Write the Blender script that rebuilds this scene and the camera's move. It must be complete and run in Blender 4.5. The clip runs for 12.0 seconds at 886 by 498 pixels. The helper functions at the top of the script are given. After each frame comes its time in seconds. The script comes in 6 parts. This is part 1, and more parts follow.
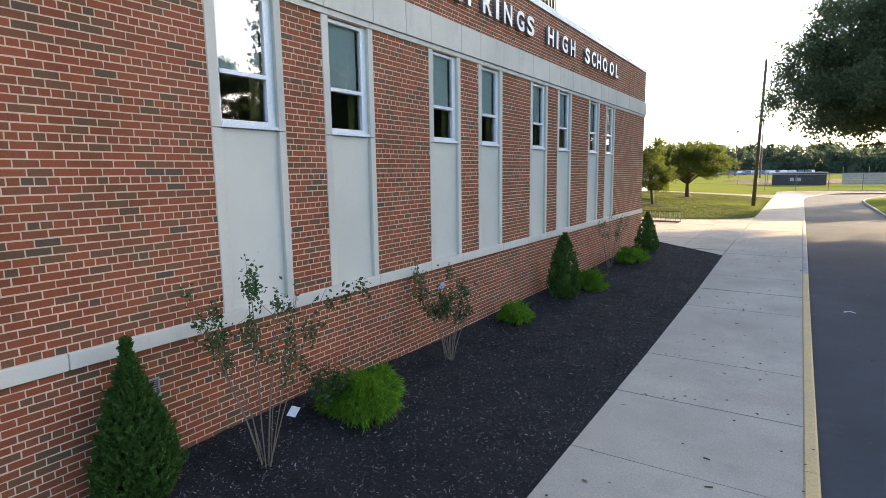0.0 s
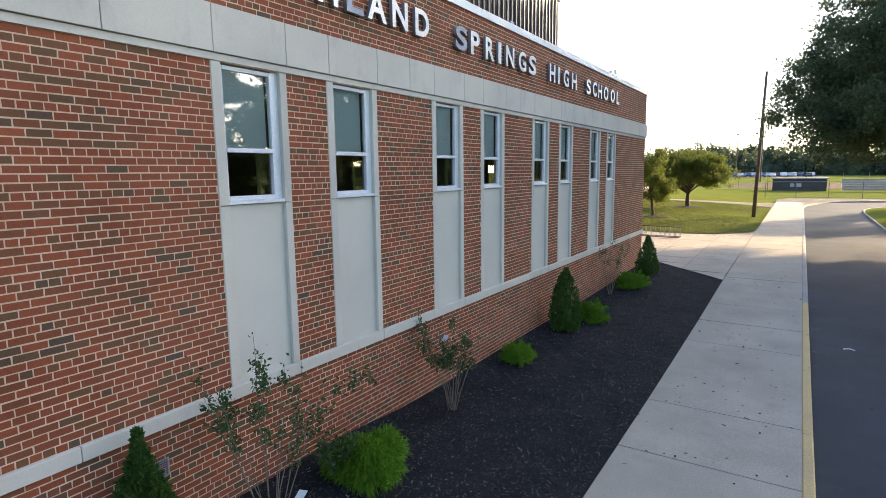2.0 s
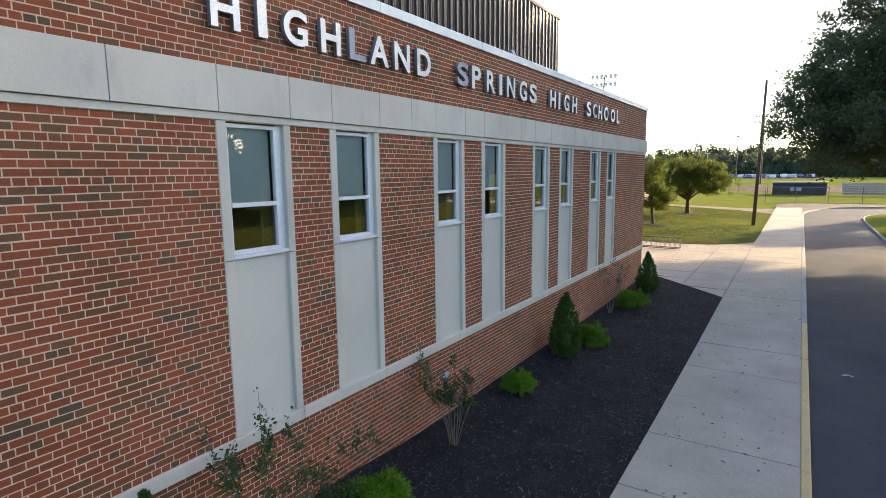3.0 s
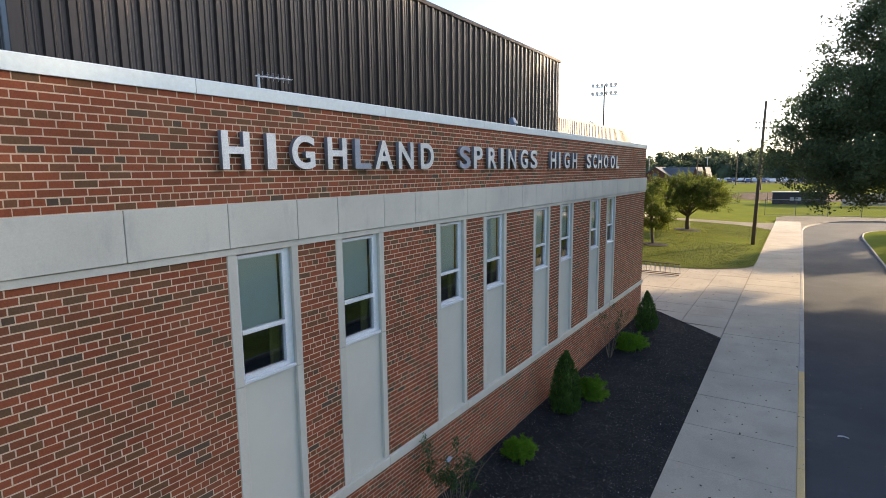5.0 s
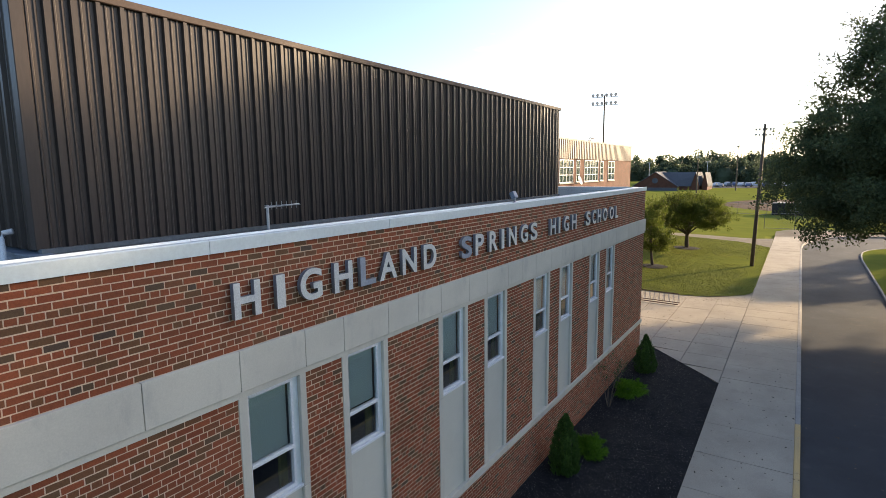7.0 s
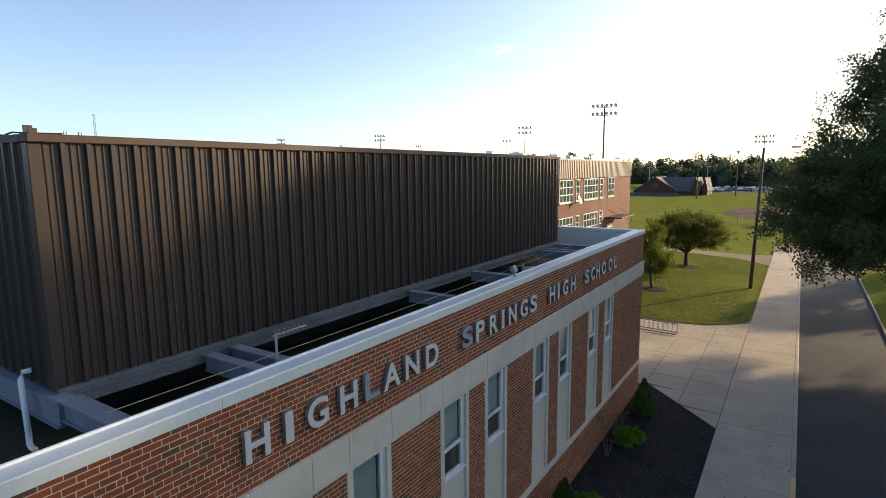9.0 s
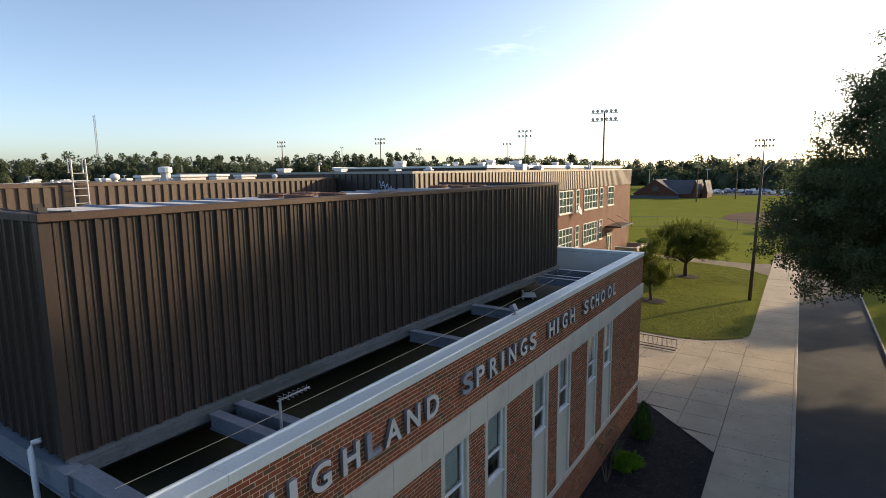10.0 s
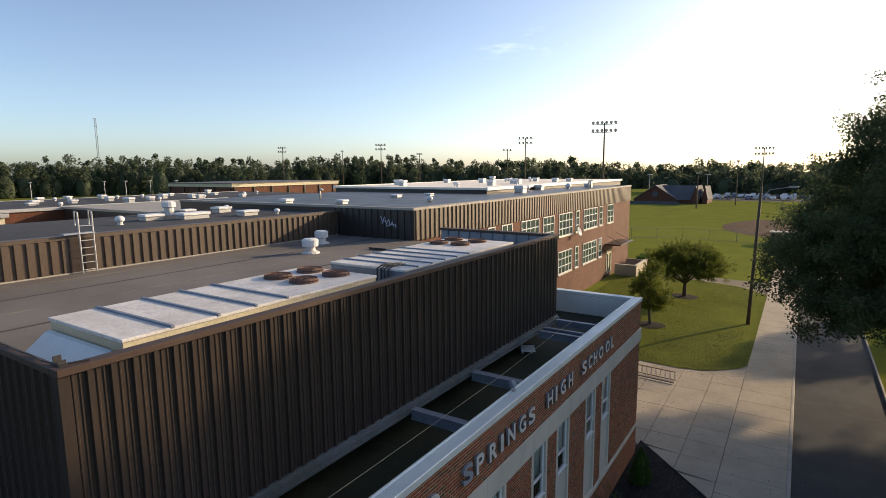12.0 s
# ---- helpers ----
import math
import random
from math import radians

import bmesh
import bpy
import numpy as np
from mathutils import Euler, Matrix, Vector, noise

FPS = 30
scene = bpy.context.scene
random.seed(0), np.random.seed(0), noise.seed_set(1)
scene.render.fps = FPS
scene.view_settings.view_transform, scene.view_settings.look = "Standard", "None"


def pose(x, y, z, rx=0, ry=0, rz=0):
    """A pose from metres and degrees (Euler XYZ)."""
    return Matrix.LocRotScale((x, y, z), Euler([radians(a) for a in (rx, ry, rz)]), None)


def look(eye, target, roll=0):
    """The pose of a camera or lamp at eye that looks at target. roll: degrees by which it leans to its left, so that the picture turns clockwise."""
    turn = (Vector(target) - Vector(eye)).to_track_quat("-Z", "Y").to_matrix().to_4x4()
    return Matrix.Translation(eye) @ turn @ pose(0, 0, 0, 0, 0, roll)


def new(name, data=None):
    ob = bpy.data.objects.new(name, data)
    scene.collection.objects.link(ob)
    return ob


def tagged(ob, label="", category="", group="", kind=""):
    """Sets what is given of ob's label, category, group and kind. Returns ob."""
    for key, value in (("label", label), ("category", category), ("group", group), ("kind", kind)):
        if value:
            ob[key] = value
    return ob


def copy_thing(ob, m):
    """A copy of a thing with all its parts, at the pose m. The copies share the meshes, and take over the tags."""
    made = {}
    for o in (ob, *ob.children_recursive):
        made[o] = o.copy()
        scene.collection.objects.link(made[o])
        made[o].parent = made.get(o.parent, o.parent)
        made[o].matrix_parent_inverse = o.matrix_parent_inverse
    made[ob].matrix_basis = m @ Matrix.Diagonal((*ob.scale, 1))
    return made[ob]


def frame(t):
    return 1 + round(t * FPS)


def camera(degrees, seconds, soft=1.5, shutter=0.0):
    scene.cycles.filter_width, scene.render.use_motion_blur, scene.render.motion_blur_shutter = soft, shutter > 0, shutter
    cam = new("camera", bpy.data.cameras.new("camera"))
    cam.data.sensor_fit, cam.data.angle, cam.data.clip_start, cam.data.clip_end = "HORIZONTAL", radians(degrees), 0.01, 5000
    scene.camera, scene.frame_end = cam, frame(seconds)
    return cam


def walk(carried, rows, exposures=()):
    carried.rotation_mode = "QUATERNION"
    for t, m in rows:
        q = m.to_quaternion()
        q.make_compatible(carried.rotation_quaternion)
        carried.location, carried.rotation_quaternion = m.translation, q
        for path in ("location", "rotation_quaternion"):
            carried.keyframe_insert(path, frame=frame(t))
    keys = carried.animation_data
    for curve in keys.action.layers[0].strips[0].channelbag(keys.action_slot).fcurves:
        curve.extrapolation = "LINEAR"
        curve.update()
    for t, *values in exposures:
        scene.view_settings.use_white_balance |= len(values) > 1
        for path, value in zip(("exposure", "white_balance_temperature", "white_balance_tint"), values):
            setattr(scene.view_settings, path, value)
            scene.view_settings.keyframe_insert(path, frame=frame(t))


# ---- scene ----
cam = camera(78.0, 12.0, soft=0.75)
# seconds, place, yaw, pitch, roll
ROWS = [
    (0.0, -0.019, -0.094, 3.274, 33.03, -7.91, -0.76),
    (0.5, -0.031, -0.093, 3.463, 33.03, -7.92, -0.75),
    (1.0, -0.043, -0.093, 3.666, 33.04, -7.93, -0.74),
    (1.5, -0.053, -0.093, 3.896, 33.04, -7.94, -0.73),
    (2.0, -0.063, -0.093, 4.137, 33.05, -7.95, -0.72),
    (2.5, -0.072, -0.094, 4.417, 33.05, -7.96, -0.71),
    (3.0, -0.081, -0.095, 4.758, 33.06, -7.97, -0.70),
    (5.0, -0.107, -0.101, 6.241, 33.08, -8.02, -0.66),
    (5.5, -0.111, -0.104, 6.634, 33.09, -8.03, -0.65),
    (6.0, -0.115, -0.107, 7.048, 33.09, -8.04, -0.64),
    (6.5, -0.118, -0.110, 7.483, 33.10, -8.05, -0.63),
    (7.0, -0.121, -0.113, 7.912, 33.10, -8.06, -0.62),
    (9.0, -0.122, -0.130, 9.661, 33.12, -8.11, -0.58),
    (9.5, -0.121, -0.135, 10.124, 33.13, -8.12, -0.57),
    (10.0, -0.119, -0.140, 10.599, 33.13, -8.13, -0.56),
    (10.5, -0.116, -0.146, 11.074, 33.14, -8.14, -0.55),
    (11.0, -0.112, -0.152, 11.563, 33.15, -8.15, -0.54),
    (11.5, -0.107, -0.158, 12.056, 33.15, -8.17, -0.53),
    (12.0, -0.102, -0.164, 12.529, 33.16, -8.18, -0.52),
]
walk(cam, [(t, pose(x, y, z, 90 + pitch, 0, yaw) @ pose(0, 0, 0, 0, 0, roll)) for t, x, y, z, yaw, pitch, roll in ROWS],
     [(0.0, 2.74, 8900, 13), (3.0, 2.40, 8900, 13), (6.0, 2.02, 8900, 13), (9.0, 1.42, 9150, 13), (12.0, 1.06, 9050, 13)])

# ---- light ----
SUN_AZ, SUN_EL = 30.0, 15.6   # degrees from +y towards +x, degrees above the horizon
world = bpy.data.worlds.new("sky")
scene.world = world
world.use_nodes = True
wn, wl = world.node_tree.nodes, world.node_tree.links
sky = wn.new("ShaderNodeTexSky")
sky.sky_type = "NISHITA"
sky.sun_disc = False
sky.sun_elevation, sky.sun_rotation = radians(SUN_EL), radians(SUN_AZ)
sky.air_density, sky.dust_density, sky.ozone_density = 0.64, 1.4, 3.7
wn["Background"].inputs["Strength"].default_value = 0.15
# thin wisps of cloud low in the north
way = wn.new("ShaderNodeTexCoord")
off = wn.new("ShaderNodeVectorMath")
off.operation = "SUBTRACT"
off.inputs[1].default_value = (-0.425, 0.880, 0.214)
size = wn.new("ShaderNodeVectorMath")
size.operation = "MULTIPLY"
size.inputs[1].default_value = (7.0, 7.0, 34.0)
far = wn.new("ShaderNodeVectorMath")
far.operation = "LENGTH"
fade = wn.new("ShaderNodeMapRange")
fade.inputs["From Min"].default_value, fade.inputs["From Max"].default_value = 1.0, 0.35
puff = wn.new("ShaderNodeTexNoise")
puff.inputs["Scale"].default_value, puff.inputs["Detail"].default_value, puff.inputs["Roughness"].default_value = 1.7, 7.0, 0.62
wisp = wn.new("ShaderNodeMapRange")
wisp.inputs["From Min"].default_value, wisp.inputs["From Max"].default_value = 0.52, 0.72
both = wn.new("ShaderNodeMath")
both.operation = "MULTIPLY"
cloud = wn.new("ShaderNodeMix")
cloud.data_type, cloud.blend_type = "RGBA", "MULTIPLY"
cloud.inputs[7].default_value = (1.55, 1.36, 1.22, 1)
wl.new(way.outputs["Generated"], off.inputs[0])
wl.new(off.outputs[0], size.inputs[0])
wl.new(size.outputs[0], far.inputs[0])
wl.new(size.outputs[0], puff.inputs["Vector"])
wl.new(far.outputs["Value"], fade.inputs["Value"])
wl.new(puff.outputs["Fac"], wisp.inputs["Value"])
wl.new(fade.outputs["Result"], both.inputs[0])
wl.new(wisp.outputs["Result"], both.inputs[1])
wl.new(both.outputs[0], cloud.inputs[0])
wl.new(sky.outputs["Color"], cloud.inputs[6])
wl.new(cloud.outputs[2], wn["Background"].inputs["Color"])

sun_dir = Vector((math.sin(radians(SUN_AZ)) * math.cos(radians(SUN_EL)), math.cos(radians(SUN_AZ)) * math.cos(radians(SUN_EL)), math.sin(radians(SUN_EL))))
sun = new("sun", bpy.data.lights.new("sun", "SUN"))
sun.data.energy, sun.data.angle, sun.data.color = 2.6, radians(0.9), (1.0, 0.86, 0.68)
sun.matrix_world = look((0, 0, 60), Vector((0, 0, 60)) - sun_dir)

# ---- materials ----
def ramp(nt, stops):
    node = nt.nodes.new("ShaderNodeValToRGB")
    el = node.color_ramp.elements
    while len(el) < len(stops):
        el.new(0.5)
    for e, (p, c) in zip(el, stops):
        e.position, e.color = p, (*c, 1)
    return node


def mix(nt, fac, a, b, how="MIX"):
    node = nt.nodes.new("ShaderNodeMix")
    node.data_type, node.blend_type = "RGBA", how
    for i, v in ((0, fac), (6, a), (7, b)):
        if isinstance(v, bpy.types.NodeSocket):
            nt.links.new(v, node.inputs[i])
        else:
            node.inputs[i].default_value = v if i == 0 else (*v, 1)
    return node.outputs[2]


def noise_out(nt, scale, detail=4, rough=0.6, stretch=(1, 1, 1)):
    geo = nt.nodes.new("ShaderNodeNewGeometry")
    m = nt.nodes.new("ShaderNodeMapping")
    m.inputs["Scale"].default_value = stretch
    n = nt.nodes.new("ShaderNodeTexNoise")
    n.inputs["Scale"].default_value, n.inputs["Detail"].default_value, n.inputs["Roughness"].default_value = scale, detail, rough
    nt.links.new(geo.outputs["Position"], m.inputs["Vector"])
    nt.links.new(m.outputs["Vector"], n.inputs["Vector"])
    return n.outputs["Fac"]


def material(name, col, col2=None, coarse=0.8, fine=30.0, rough=0.7, metal=0.0, bump=0.15, depth=0.004, stretch=(1, 1, 1),
             pick=None, stops=None, spec=0.5, dirt=None, dirt_amount=0.35, grain=0.8, trans=0.0):
    """A surface with colour variation at two scales, grain bump and, if asked, a random colour for each piece."""
    m = bpy.data.materials.new(name)
    m.use_nodes = True
    nt = m.node_tree
    b = nt.nodes["Principled BSDF"]
    col2 = col2 or tuple(c * 0.72 for c in col)
    if pick:
        src = nt.nodes.new("ShaderNodeObjectInfo" if pick == "object" else "ShaderNodeNewGeometry").outputs["Random" if pick == "object" else "Random Per Island"]
        r = ramp(nt, stops)
        r.color_ramp.interpolation = "LINEAR"
        nt.links.new(src, r.inputs["Fac"])
        base = r.outputs["Color"]
        c1 = mix(nt, 1.0, base, (1, 1, 1), "MULTIPLY")
    else:
        c1 = col
    n1 = noise_out(nt, coarse, 5, 0.62, stretch)
    n2 = noise_out(nt, fine, 3, 0.7, stretch)
    r1 = ramp(nt, [(0.35, (0, 0, 0)), (0.68, (1, 1, 1))])
    nt.links.new(n1, r1.inputs["Fac"])
    if pick:
        k = tuple(b_ / max(a_, 1e-4) for a_, b_ in zip(col, col2))
        dark = mix(nt, 1.0, c1, tuple(min(1, v) for v in k), "MULTIPLY")
        c = mix(nt, r1.outputs["Color"], c1, dark)
    else:
        c = mix(nt, r1.outputs["Color"], col, col2)
    r2 = ramp(nt, [(0.3, (0.72, 0.72, 0.72)), (0.7, (1.12, 1.12, 1.12))])
    nt.links.new(n2, r2.inputs["Fac"])
    c = mix(nt, grain, c, r2.outputs["Color"], "MULTIPLY")
    if dirt:
        n3 = noise_out(nt, coarse * 2.7, 8, 0.7, tuple(s * f for s, f in zip(stretch, (1, 1, 0.35))))
        r3 = ramp(nt, [(0.55, (0, 0, 0)), (0.75, (dirt_amount,) * 3)])
        nt.links.new(n3, r3.inputs["Fac"])
        c = mix(nt, r3.outputs["Color"], c, dirt)
    nt.links.new(c, b.inputs["Base Color"])
    mr = nt.nodes.new("ShaderNodeMapRange")
    mr.inputs["To Min"].default_value, mr.inputs["To Max"].default_value = max(0.05, rough - 0.12), min(1, rough + 0.1)
    nt.links.new(n1, mr.inputs["Value"])
    nt.links.new(mr.outputs["Result"], b.inputs["Roughness"])
    b.inputs["Metallic"].default_value = metal
    b.inputs["Specular IOR Level"].default_value = spec
    if bump:
        bp = nt.nodes.new("ShaderNodeBump")
        bp.inputs["Strength"].default_value, bp.inputs["Distance"].default_value = bump, depth
        nt.links.new(n2, bp.inputs["Height"])
        nt.links.new(bp.outputs["Normal"], b.inputs["Normal"])
    if trans:
        t = nt.nodes.new("ShaderNodeBsdfTranslucent")
        nt.links.new(c, t.inputs["Color"])
        s = nt.nodes.new("ShaderNodeMixShader")
        s.inputs["Fac"].default_value = trans
        nt.links.new(b.outputs[0], s.inputs[1])
        nt.links.new(t.outputs[0], s.inputs[2])
        nt.links.new(s.outputs[0], nt.nodes["Material Output"].inputs["Surface"])
    return m


def glass_material(name, tint=(0.95, 0.99, 0.99), ior=2.3):
    m = bpy.data.materials.new(name)
    m.use_nodes = True
    nt = m.node_tree
    nt.nodes.remove(nt.nodes["Principled BSDF"])
    fr = nt.nodes.new("ShaderNodeFresnel")
    fr.inputs["IOR"].default_value = ior
    tr = nt.nodes.new("ShaderNodeBsdfTransparent")
    tr.inputs["Color"].default_value = (*tint, 1)
    gl = nt.nodes.new("ShaderNodeBsdfGlossy")
    gl.inputs["Roughness"].default_value = 0.015
    s = nt.nodes.new("ShaderNodeMixShader")
    nt.links.new(fr.outputs[0], s.inputs["Fac"])
    nt.links.new(tr.outputs[0], s.inputs[1])
    nt.links.new(gl.outputs[0], s.inputs[2])
    nt.links.new(s.outputs[0], nt.nodes["Material Output"].inputs["Surface"])
    return m


BRICK_STOPS = [(0.0, (0.258, 0.0640, 0.0306)), (0.2, (0.324, 0.0840, 0.0378)), (0.45, (0.278, 0.0740, 0.0342)), (0.66, (0.232, 0.0700, 0.0342)),
               (0.80, (0.206, 0.0780, 0.0378)), (0.90, (0.170, 0.0800, 0.0396)), (0.97, (0.129, 0.0740, 0.0414)), (1.0, (0.098, 0.0660, 0.0486))]
M_BRICK = material("brick_face", (0.3, 0.1, 0.07), (0.24, 0.075, 0.05), 1.1, 60, 0.85, bump=0.35, depth=0.004, pick="island", stops=BRICK_STOPS, spec=0.3)
M_BRICK_ONE = material("brick_face_single", (0.3, 0.1, 0.07), (0.24, 0.075, 0.05), 1.1, 60, 0.85, bump=0.35, depth=0.004, pick="object", stops=BRICK_STOPS, spec=0.3)
M_MORTAR = material("mortar", (0.72, 0.51, 0.365), (0.58, 0.41, 0.29), 2.2, 120, 0.95, bump=0.4, depth=0.003, spec=0.2)
M_STONE = material("limestone", (0.58, 0.545, 0.465), (0.48, 0.455, 0.395), 0.7, 70, 0.85, bump=0.15, depth=0.002, dirt=(0.30, 0.295, 0.275), dirt_amount=0.6, spec=0.3, grain=0.3)
M_PANEL = material("stucco_panel", (0.565, 0.55, 0.475), (0.50, 0.485, 0.42), 0.5, 160, 0.9, bump=0.12, depth=0.002, spec=0.3, dirt=(0.40, 0.40, 0.37), dirt_amount=0.3, grain=0.3)
M_WHITE = material("white_aluminium", (0.72, 0.74, 0.75), (0.64, 0.66, 0.68), 2, 80, 0.4, bump=0.03, spec=0.5)
M_COPING = material("coping_metal", (0.66, 0.73, 0.73), (0.57, 0.635, 0.64), 0.6, 20, 0.5, metal=0.15, bump=0.05, spec=0.5, dirt=(0.4, 0.42, 0.43), grain=0.3)
M_STEEL = material("blue_grey_steel", (0.20, 0.245, 0.30), (0.145, 0.18, 0.23), 1.4, 25, 0.55, metal=0.2, bump=0.1, dirt=(0.2, 0.17, 0.14))
# darker steel with paler mottling, for the long beam and flashing below the cladding
M_STEEL_DARK = material("dark_mottled_steel", (0.10, 0.125, 0.145), (0.06, 0.078, 0.08), 1.0, 20, 0.7, bump=0.15, dirt=(0.17, 0.19, 0.20))
M_BROWN = material("brown_cladding", (0.049, 0.036, 0.031), (0.038, 0.028, 0.0242), 0.6, 40, 0.42, metal=0.0, bump=0.05, stretch=(1, 1, 0.12), spec=0.32, dirt=(0.055, 0.036, 0.03), dirt_amount=0.6)
M_CAP = material("brown_cap_metal", (0.078, 0.050, 0.040), (0.058, 0.038, 0.031), 0.8, 30, 0.62, bump=0.06, spec=0.25, dirt=(0.05, 0.035, 0.03), dirt_amount=0.5)
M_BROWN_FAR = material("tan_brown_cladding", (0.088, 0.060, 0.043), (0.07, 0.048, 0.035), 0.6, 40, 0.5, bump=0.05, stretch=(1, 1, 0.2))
M_BLIND = material("roller_blind", (0.80, 0.95, 0.95), (0.74, 0.90, 0.90), 0.8, 90, 0.9, bump=0.05)
M_DARKROOM = material("dim_interior", (0.20, 0.19, 0.15), (0.14, 0.135, 0.10), 1.0, 12, 0.9)
M_GLASS = glass_material("window_glass")
M_CLEAR = bpy.data.materials.new("glass_back")
M_CLEAR.use_nodes = True
M_CLEAR.node_tree.nodes.remove(M_CLEAR.node_tree.nodes["Principled BSDF"])
M_CLEAR.node_tree.links.new(M_CLEAR.node_tree.nodes.new("ShaderNodeBsdfTransparent").outputs[0], M_CLEAR.node_tree.nodes["Material Output"].inputs["Surface"])
M_LETTER = material("brushed_letter", (0.72, 0.73, 0.72), (0.62, 0.63, 0.63), 3, 60, 0.45, metal=0.3, bump=0.05)
M_LETTER_SIDE = material("letter_return", (0.24, 0.26, 0.29), (0.18, 0.20, 0.23), 3, 60, 0.5, metal=0.3, bump=0.05)
M_CONCRETE = material("walk_concrete", (0.435, 0.38, 0.30), (0.355, 0.31, 0.245), 0.55, 45, 0.9, bump=0.25, depth=0.003, dirt=(0.23, 0.205, 0.17), dirt_amount=0.45, spec=0.3)
M_JOINT = material("joint_dirt", (0.10, 0.09, 0.08), None, 2, 60, 0.95, bump=0.3)
M_KERB = material("kerb_concrete", (0.38, 0.36, 0.32), (0.29, 0.275, 0.25), 0.8, 50, 0.9, bump=0.25, dirt=(0.2, 0.19, 0.17))
M_YELLOW = material("worn_yellow_paint", (0.64, 0.42, 0.17), (0.54, 0.38, 0.19), 0.9, 45, 0.85, bump=0.25, dirt=(0.33, 0.3, 0.25), dirt_amount=0.7)
M_ASPHALT = material("asphalt", (0.047, 0.058, 0.068), (0.037, 0.045, 0.053), 0.35, 90, 0.88, bump=0.4, depth=0.006, dirt=(0.092, 0.092, 0.094), dirt_amount=0.4, spec=0.15)
M_GRASS = material("lawn_soil", (0.185, 0.205, 0.048), (0.145, 0.17, 0.042), 0.25, 26, 0.95, bump=0.3, depth=0.02, dirt=(0.24, 0.21, 0.06), dirt_amount=0.6, spec=0.0)
M_MULCH = material("black_mulch", (0.029, 0.029, 0.031), (0.020, 0.020, 0.022), 1.5, 70, 0.95, bump=0.9, depth=0.03, spec=0.1)
M_CHIP = material("mulch_chip", (0.05, 0.048, 0.047), None, 3, 40, 0.9, bump=0.3, pick="island",
                  stops=[(0.0, (0.012, 0.012, 0.013)), (0.5, (0.03, 0.03, 0.032)), (0.82, (0.075, 0.075, 0.078)), (1.0, (0.28, 0.275, 0.27))], spec=0.15)
M_ROOF = material("gravel_roof", (0.182, 0.167, 0.156), (0.128, 0.118, 0.110), 0.3, 30, 0.9, bump=0.35, depth=0.01, dirt=(0.13, 0.122, 0.118), dirt_amount=0.65, spec=0.3)
M_ROOF_WHITE = material("white_membrane_roof", (0.86, 0.80, 0.70), (0.76, 0.70, 0.61), 0.15, 14, 0.85, bump=0.1, dirt=(0.5, 0.46, 0.4))
M_ROOF_PALE = material("pale_membrane_roof", (0.36, 0.34, 0.305), (0.30, 0.285, 0.255), 0.15, 14, 0.8, bump=0.1, dirt=(0.36, 0.33, 0.29))
# matt black roof; olive tones paint in the greenish reflection on it
M_WELL = material("black_roof_olive_reflection", (0.02, 0.023, 0.015), (0.04, 0.045, 0.025), 0.55, 12, 0.75, bump=0.15, dirt=(0.06, 0.066, 0.04), dirt_amount=0.6, spec=0.2)
M_ROOF_DARK = material("dark_membrane_roof", (0.066, 0.07, 0.078), (0.05, 0.054, 0.06), 0.25, 25, 0.9, bump=0.2, depth=0.006, dirt=(0.12, 0.118, 0.115), dirt_amount=0.4, spec=0.2)
M_BRICK_FAR = material("far_brick", (0.122, 0.039, 0.020), (0.088, 0.029, 0.015), 0.9, 18, 0.9, bump=0.2)


def course_brick(m):
    """Lays running courses of brick and mortar over a far wall's colour."""
    nt = m.node_tree
    b = nt.nodes["Principled BSDF"]
    base = b.inputs["Base Color"].links[0].from_socket
    geo = nt.nodes.new("ShaderNodeNewGeometry")
    sep = nt.nodes.new("ShaderNodeSeparateXYZ")
    add = nt.nodes.new("ShaderNodeMath")
    com = nt.nodes.new("ShaderNodeCombineXYZ")
    bt = nt.nodes.new("ShaderNodeTexBrick")
    nt.links.new(geo.outputs["Position"], sep.inputs[0])
    nt.links.new(sep.outputs["X"], add.inputs[0])
    nt.links.new(sep.outputs["Y"], add.inputs[1])
    nt.links.new(add.outputs[0], com.inputs["X"])
    nt.links.new(sep.outputs["Z"], com.inputs["Y"])
    nt.links.new(com.outputs[0], bt.inputs["Vector"])
    for k, v in (("Scale", 1.0), ("Mortar Size", 0.011), ("Brick Width", 0.21), ("Row Height", 0.07), ("Bias", -0.2)):
        bt.inputs[k].default_value = v
    bt.inputs["Color1"].default_value, bt.inputs["Color2"].default_value, bt.inputs["Mortar"].default_value = (1.15, 1.1, 1.05, 1), (0.55, 0.62, 0.68, 1), (1.1, 1.3, 1.45, 1)
    nt.links.new(mix(nt, 1.0, base, bt.outputs["Color"], "MULTIPLY"), b.inputs["Base Color"])


course_brick(M_BRICK_FAR)
M_UNIT = material("galvanised_unit", (0.70, 0.68, 0.65), (0.52, 0.495, 0.465), 0.9, 20, 0.6, metal=0.0, bump=0.1, dirt=(0.27, 0.22, 0.18), dirt_amount=0.75)
M_CREAM = material("cream_unit_side", (0.58, 0.53, 0.38), (0.5, 0.45, 0.32), 1.0, 20, 0.6, bump=0.1)
M_RUST = material("rusty_fan_guard", (0.17, 0.085, 0.06), (0.10, 0.05, 0.038), 3, 40, 0.8, bump=0.3)
M_BARK = material("bark", (0.10, 0.075, 0.055), (0.06, 0.045, 0.034), 2.0, 22, 0.95, bump=0.8, depth=0.03, stretch=(1, 1, 0.25))
M_POLE = material("creosoted_pole", (0.11, 0.08, 0.055), (0.08, 0.058, 0.04), 1.5, 30, 0.9, bump=0.4, stretch=(1, 1, 0.1))
